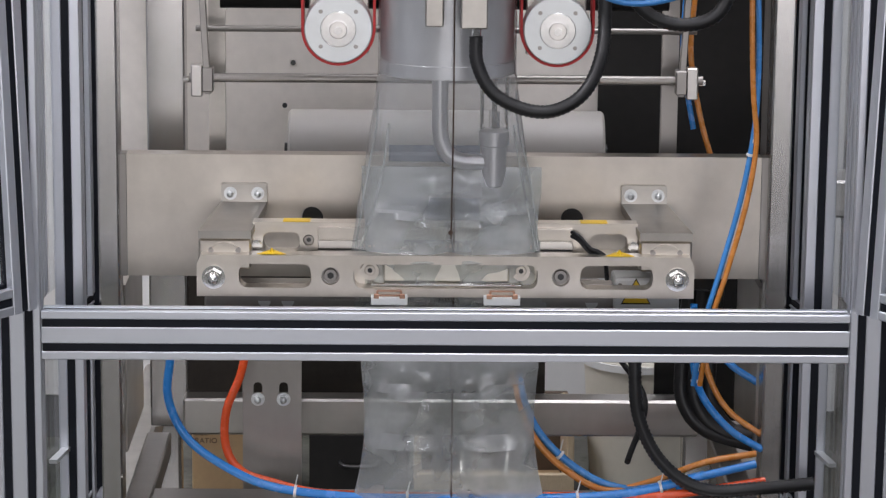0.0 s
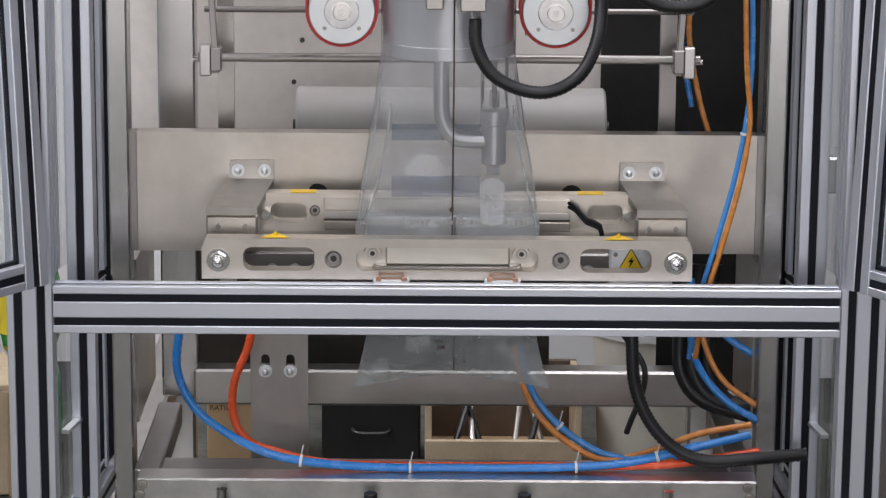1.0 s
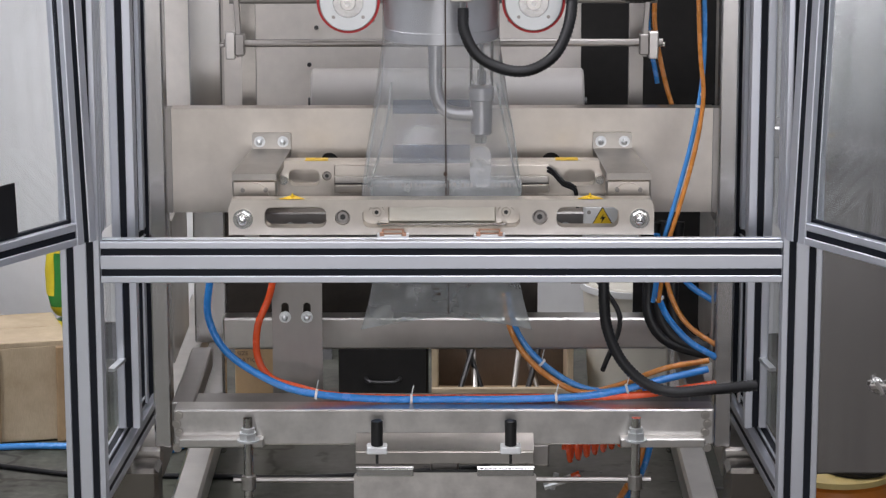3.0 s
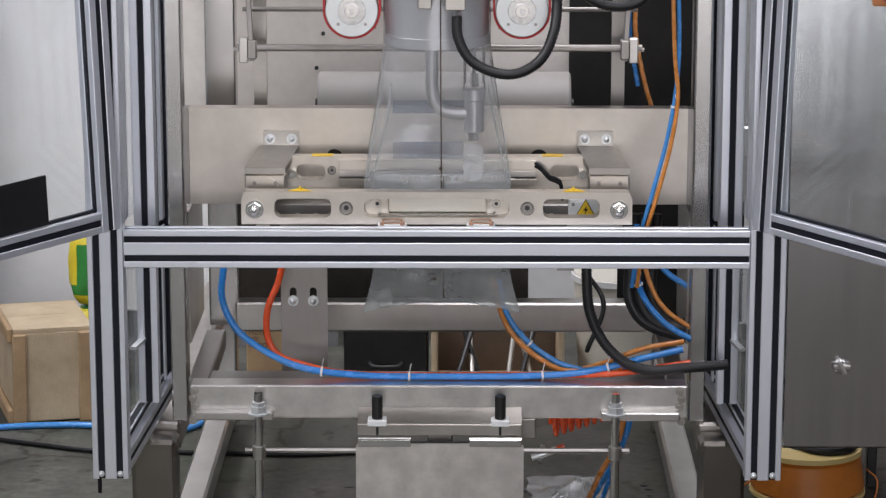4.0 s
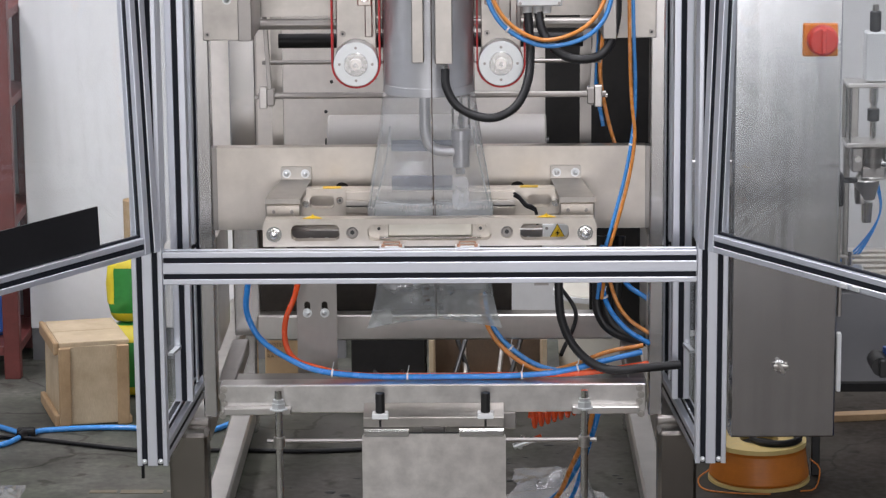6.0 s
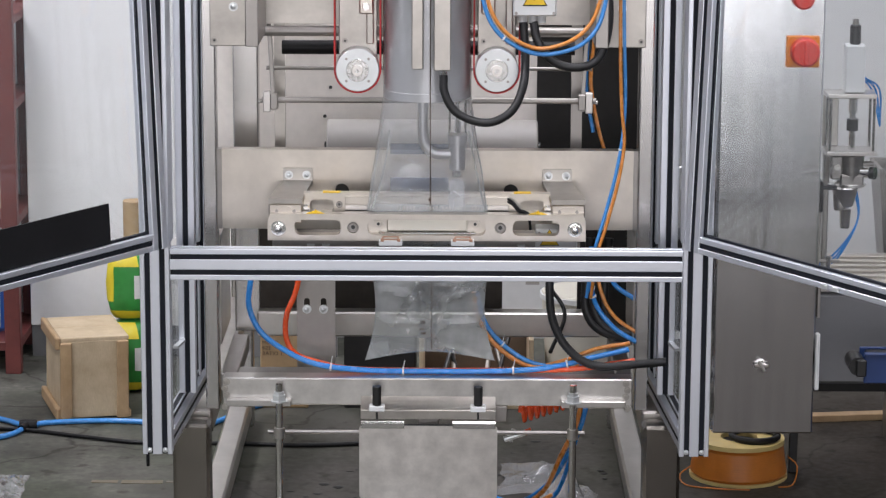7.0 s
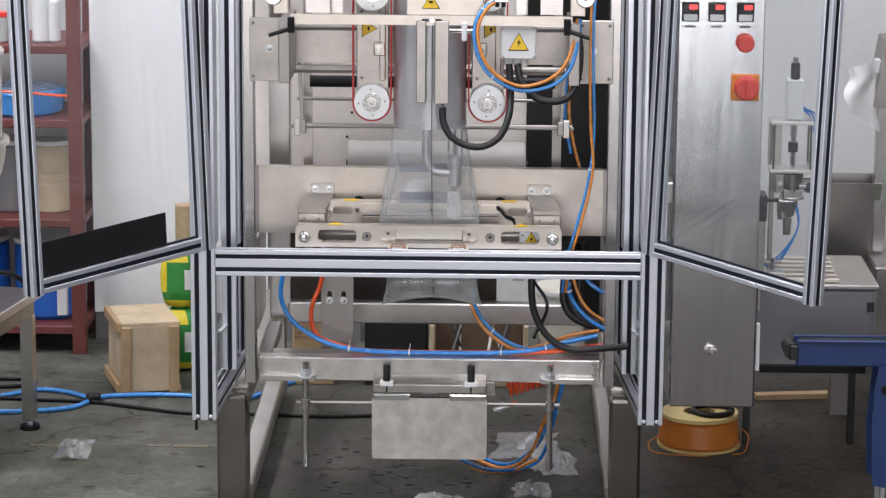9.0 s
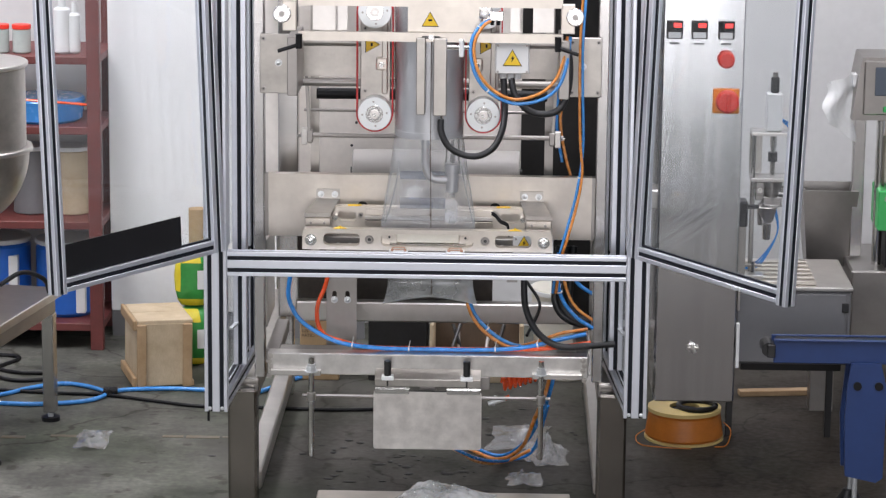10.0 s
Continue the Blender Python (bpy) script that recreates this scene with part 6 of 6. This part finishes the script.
for x, y in ((1.31, 0.278), (1.31, 0.393), (2.15, 0.278)):
    ftp = part("foot_stem", cyl((x, y, 0.03), (x, y, 0.11), 0.008, 12), ZINC, cv)
    part("foot", cyl((x, y, 0.0), (x, y, 0.03), 0.038, 24, 0.02), BLACK, ftp)


# ---- weighing station ----
ws = thing("sealer_station", "steel machine with a tilted touch panel head", "machine", (1.5, 1.3, 0))
m = pose(1.37, 1.2, 1.055, 0, 0, 0)
part("head", prism([(0.0, 0.0), (0.012, 0.10), (0.03, 0.21), (0.30, 0.21), (0.30, 0.0)], m @ Matrix.Rotation(radians(90), 4, "X") @ Matrix.Translation((0, 0, -0.2)), 0.2), STEEL_D, ws)
part("head_front", box(1.405, 1.66, 1.185, 1.199, 1.075, 1.255, 0.004), STEEL_D, ws)
part("screen", box(1.44, 1.64, 1.180, 1.1845, 1.14, 1.235, 0.003), SCREEN, ws, "dark touch screen")
part("green_key", box(1.47, 1.52, 1.178, 1.1845, 1.085, 1.105, 0.003), GREEN, ws)
part("column", cyl((1.475, 1.24, 0.56), (1.475, 1.24, 1.055), 0.016, 18), CHROME, ws)
part("column", box(1.40, 1.44, 1.36, 1.40, 0.56, 1.06, 0.003), STEEL_V, ws)
part("body", box(1.385, 1.9, 1.15, 1.6, 0.30, 0.555, 0.006), STEEL_D, ws)
for x in (1.42, 1.85):
    part("leg", box(x - 0.02, x + 0.02, 1.2, 1.24, 0.0, 0.30), STEEL_D, ws)
gc = part("green_case", box(1.465, 1.75, 1.16, 1.34, 0.69, 0.825, 0.004), GREEN, ws, "bright green plastic case")
part("case_slot", box(1.485, 1.70, 1.152, 1.1595, 0.79, 0.806, 0.002), STEEL_W, gc)
part("case_slot", box(1.495, 1.70, 1.152, 1.1595, 0.735, 0.765, 0.002), STEEL_D, gc)
part("steel_case", box(1.50, 1.75, 1.2, 1.36, 0.826, 1.0, 0.004), STEEL_W, ws)
part("case_stand", box(1.5, 1.72, 1.2, 1.32, 0.556, 0.689), DARKVOID, ws)
hp = thing("steel_hopper", "open square stainless hopper", "hopper", (1.33, 1.45, 0))
bm = bmesh.new()
ro, ri = 0.095, 0.085
tops = [(1.33 + a * ro, 1.45 + b * ro, 0.785) for a, b in ((-1, -1), (1, -1), (1, 1), (-1, 1))]
tin = [(1.33 + a * ri, 1.45 + b * ri, 0.785) for a, b in ((-1, -1), (1, -1), (1, 1), (-1, 1))]
bots = [(1.33 + a * 0.07, 1.45 + b * 0.07, 0.52) for a, b in ((-1, -1), (1, -1), (1, 1), (-1, 1))]
bin_ = [(1.33 + a * 0.06, 1.45 + b * 0.06, 0.53) for a, b in ((-1, -1), (1, -1), (1, 1), (-1, 1))]
A, B, C, D = ([bm.verts.new(p) for p in q] for q in (bots, tops, tin, bin_))
for lo, hi in ((A, B), (B, C), (C, D)):
    for i in range(4):
        bm.faces.new((lo[i], lo[(i + 1) % 4], hi[(i + 1) % 4], hi[i]))
bm.faces.new(D)
bm.faces.new(A[::-1])
part("shell", bm, STEEL_D, hp)
part("stand", box(1.29, 1.37, 1.41, 1.49, 0.0, 0.519), STEEL_D, hp)
pp = thing("hanging_sheet", "sheet of white paper hanging from the machine head", "paper", (1.35, 1.28, 0.98))
bm = bmesh.new()
rows = [[bm.verts.new((1.288 + 0.097 * (j / 6) + 0.01 * math.sin(i), 1.26 + 0.02 * math.sin(j * 1.3 + i * 0.6), 1.165 - 0.235 * i / 8 * (0.55 + 0.45 * j / 6) + 0.04 * j / 6)) for j in range(7)] for i in range(9)]
for a, b_ in zip(rows, rows[1:]):
    for j in range(6):
        bm.faces.new((a[j], a[j + 1], b_[j + 1], b_[j]))
part("sheet", bm, WHITE_P, pp, smooth=80)
part("tape", box(1.375, 1.395, 1.245, 1.30, 1.16, 1.20), WHITE_P, pp)

# ---- floor clutter ----
hose([(-2.0, 1.30, 0.009), (-1.70, 1.33, 0.009), (-1.53, 1.412, 0.009), (-1.44, 1.51, 0.009), (-1.335, 1.58, 0.009), (-1.24, 1.55, 0.009), (-1.161, 1.479, 0.009), (-1.135, 1.46, 0.012), (-1.10, 1.51, 0.009), (-0.95, 1.535, 0.009), (-0.825, 1.525, 0.009), (-0.70, 1.49, 0.009), (-0.632, 1.504, 0.009), (-0.54, 1.66, 0.009), (-0.44, 1.80, 0.009)], 0.0078, BLUE_L, "blue air hose lying on the floor")
hose([(-2.0, 1.38, 0.009), (-1.75, 1.33, 0.009), (-1.511, 1.307, 0.009), (-1.40, 1.30, 0.009), (-1.315, 1.314, 0.009), (-1.24, 1.34, 0.009), (-1.186, 1.38, 0.009), (-1.15, 1.45, 0.012)], 0.0078, BLUE_L, "blue air hose lying on the floor")
hose([(-2.0, 1.56, 0.007), (-1.544, 1.489, 0.007), (-1.34, 1.46, 0.007), (-1.155, 1.441, 0.007), (-0.97, 1.37, 0.007), (-0.802, 1.315, 0.007), (-0.55, 1.31, 0.007), (-0.3, 1.30, 0.007), (0.1, 1.38, 0.007)], 0.0062, BLACK, "black cable lying on the floor", "cable")
hose([(-2.0, 1.78, 0.007), (-1.66, 1.70, 0.007), (-1.50, 1.62, 0.007), (-1.38, 1.66, 0.007), (-1.40, 1.72, 0.007), (-1.526, 1.735, 0.007), (-1.60, 1.80, 0.007), (-1.55, 1.95, 0.007), (-1.70, 2.0, 0.007)], 0.0075, BLACK, "black cable coiled on the floor", "cable")
hj = thing("hose_coupling", "black hose coupling on the floor", "coupling", (-1.165, 1.50, 0.0))
part("body", cyl((-1.17, 1.462, 0.016), (-1.12, 1.468, 0.016), 0.015, 14, bev=0.003), BLACK, hj)
part("branch", cyl((-1.145, 1.465, 0.016), (-1.16, 1.43, 0.013), 0.011, 12), BLACK, hj)
wd = thing("wood_strip", "loose strip of wood on the floor", "wood strip", (1.2, 1.62, 0.0))
part("strip", box(-0.16, 0.16, -0.02, 0.02, 0.0, 0.02, 0.002, pose(1.22, 1.62, 0, 0, 0, 8)), PINE_D, wd)
crumple((-1.12, 0.90, 0.002), 0.10, 0.22, 0.03, 3, WRAP, "plastic_scrap", "crumpled clear plastic scrap on the floor", "plastic scrap")
crumple((0.29, 1.0, 0.002), 0.20, 0.28, 0.05, 8, WRAP, "plastic_scrap", "crumpled clear plastic wrap on the floor", "plastic scrap")
crumple((0.37, 0.80, 0.002), 0.14, 0.26, 0.06, 12, WRAP, "plastic_scrap", "crumpled clear plastic wrap on the floor", "plastic scrap")
crumple((0.30, 0.52, 0.002), 0.11, 0.14, 0.03, 17, WRAP, "plastic_scrap", "crumpled clear plastic wrap on the floor", "plastic scrap")
tr = thing("receiving_tray", "pale flat metal tray on the floor under the flap", "tray", (0.05, 0.16, 0))
part("tray_sheet", box(-0.34, 0.44, 0.02, 0.335, 0.001, 0.014, 0.003), STEEL_W, tr)
line_bits = bmesh.new()
for x0, x1, y0, y1 in ((-1.43, -1.35, 0.90, 0.93), (-1.27, -1.17, 0.925, 0.95), (-1.15, -1.12, 0.935, 0.95), (-0.90, -0.83, 0.94, 0.965), (-0.82, -0.71, 0.935, 0.965), (-0.70, -0.655, 0.945, 0.96), (-1.75, -1.6, 0.90, 0.93)):
    box(x0, x1, y0, y1, 0.0005, 0.002, bm=line_bits)
tagged(single("yellow_floor_line", line_bits, FLOORLINE, "worn broken yellow line painted on the floor", "floor marking"), kind="structure")
fc = bmesh.new()
rnd = random.Random(21)
for k in range(240):
    x, y, r = rnd.gauss(0.02, 0.27), rnd.gauss(0.80, 0.34), 0.002 + 0.015 * rnd.random() ** 2.2
    ball((x, y, 0.0015), r, fc, (rnd.uniform(0.6, 1.6), rnd.uniform(0.5, 1.2), 0.12), 7)
tagged(single("floor_debris", fc, DARKVOID, "dark crumbs and drips scattered on the floor", "debris"), kind="stuff")


# ---- what moves ----
def motions():
    def slide(ob, rows):
        base = Vector(ob.location)
        walk(ob, [(t, pose(base.x, base.y + dy, base.z)) for t, dy in rows])

    slide(JAW_F, [(0.0, 0.05), (0.1, 0.05), (0.2, 0.008), (0.25, 0.0), (6.7, 0.0), (6.8, 0.022), (6.9, 0.05), (8.05, 0.05), (8.15, 0.012), (8.22, 0.0), (10.0, 0.0)])
    slide(JAW_R, [(0.0, -0.045), (0.1, -0.045), (0.2, -0.006), (0.25, 0.0), (6.7, 0.0), (6.8, -0.02), (6.9, -0.045), (8.05, -0.045), (8.15, -0.01), (8.22, 0.0), (10.0, 0.0)])
    p = FLAP.location.copy()
    walk(FLAP, [(t, pose(p.x, p.y, p.z, a)) for t, a in ((0.0, -77), (0.5, -77), (0.58, -50), (0.65, -8), (0.72, 0), (7.0, 0), (7.1, -14), (7.2, -60), (7.28, -77), (8.6, -77), (8.67, -40), (8.73, -5), (8.77, 0), (10.0, 0))])
    q = BAG_A.location.copy()
    walk(BAG_A, [(t, pose(q.x + x, y, z, a, b, c)) for t, x, y, z, a, b, c in (
        (0.0, 0, 0.14, 0.50, 0, 0, 0), (0.1, 0, 0.08, 0.435, 6, 2, 0), (0.2, 0.01, 0.045, 0.44, 28, 6, -4), (0.3, 0.02, 0.04, 0.44, 52, 5, -8), (0.42, 0.02, 0.035, 0.435, 76, 3, -10), (0.52, 0.02, 0.03, 0.43, 78, 2, -10),
        (0.6, 0.02, 0.0, 0.33, 60, 4, -10), (0.7, 0.0, -0.08, 0.17, 62, 4, -12), (0.8, -0.03, -0.20, 0.05, 86, 0, -14), (10.0, -0.03, -0.20, 0.05, 86, 0, -14))])
    # a bag hangs, drops on the flap, rolls on its corner and slides off
    x0 = BAG_B.location.x
    bag = lambda x, y, z, lean, roll, turn: pose(x0 + x, y, z, 0, 0, turn) @ pose(0, 0, 0, -lean) @ pose(0, 0, 0, 0, roll, 0) @ pose(0, 0, -0.1325)
    walk(BAG_B, [(t, bag(x, y, z + 0.1325, lean, roll, turn)) for t, x, y, z, lean, roll, turn in (
        (0.0, 0, 0.14, 0.80, 0, 0, 0), (0.2, 0, 0.14, 0.80, 0, 0, 0), (0.3, 0, 0.14, 0.73, 0, 0, 0), (0.4, 0, 0.14, 0.668, 0, 0, 0), (0.5, 0, 0.14, 0.655, 0, 0, 0), (5.75, 0, 0.14, 0.655, 0, 0, 0), (5.95, 0, 0.14, 0.645, 0, 0, 0), (6.6, 0, 0.14, 0.568, 0, 0, 0), (6.8, 0, 0.14, 0.556, 0, 0, 0),
        (7.0, 0, 0.14, 0.553, 0, 0, 0), (7.93, 0, 0.14, 0.553, 0, 0, 0), (8.0, 0, 0.10, 0.50, 0, 0, 0), (8.1, -0.02, 0.04, 0.40, 8, 6, 0))] + [(t, bag(x, y, z, lean, roll, turn)) for t, x, y, z, lean, roll, turn in (
        (8.2, -0.022, 0.0, 0.52, 50, 26, 0), (8.3, 0.0, -0.02, 0.495, 64, 36, 0), (8.4, 0.018, -0.03, 0.475, 70, 42, 0), (8.5, 0.02, -0.05, 0.455, 69, 43, 0), (8.6, 0.026, -0.085, 0.41, 60, 42, 0), (8.7, 0.01, -0.06, 0.19, 50, 36, 0), (8.8, 0.03, 0.08, 0.07, 74, 30, 0), (8.88, 0.05, 0.17, 0.045, 86, 24, 0), (10.0, 0.05, 0.17, 0.045, 86, 24, 0))])
    q = BAG_C.location.copy()
    walk(BAG_C, [(t, pose(q.x, q.y, z)) for t, z in ((0.0, 0.785), (8.2, 0.785), (8.32, 0.735), (8.45, 0.685), (8.55, 0.668), (8.65, 0.665), (10.0, 0.665))])
    for ob, s in PULLEYS:
        p = ob.location.copy()
        spin = [(0.0, 0), (0.2, 0), (0.25, 40), (0.3, 110), (0.35, 180), (0.4, 240), (0.5, 270), (5.75, 270), (5.95, 300), (6.15, 345), (6.35, 390), (6.6, 435), (6.8, 450), (8.2, 450), (8.25, 490), (8.3, 560), (8.35, 630), (8.42, 700), (8.5, 740), (8.65, 760), (10.0, 760)]
        walk(ob, [(t, pose(p.x, p.y, p.z, 0, -s * a, 0)) for t, a in spin])


motions()
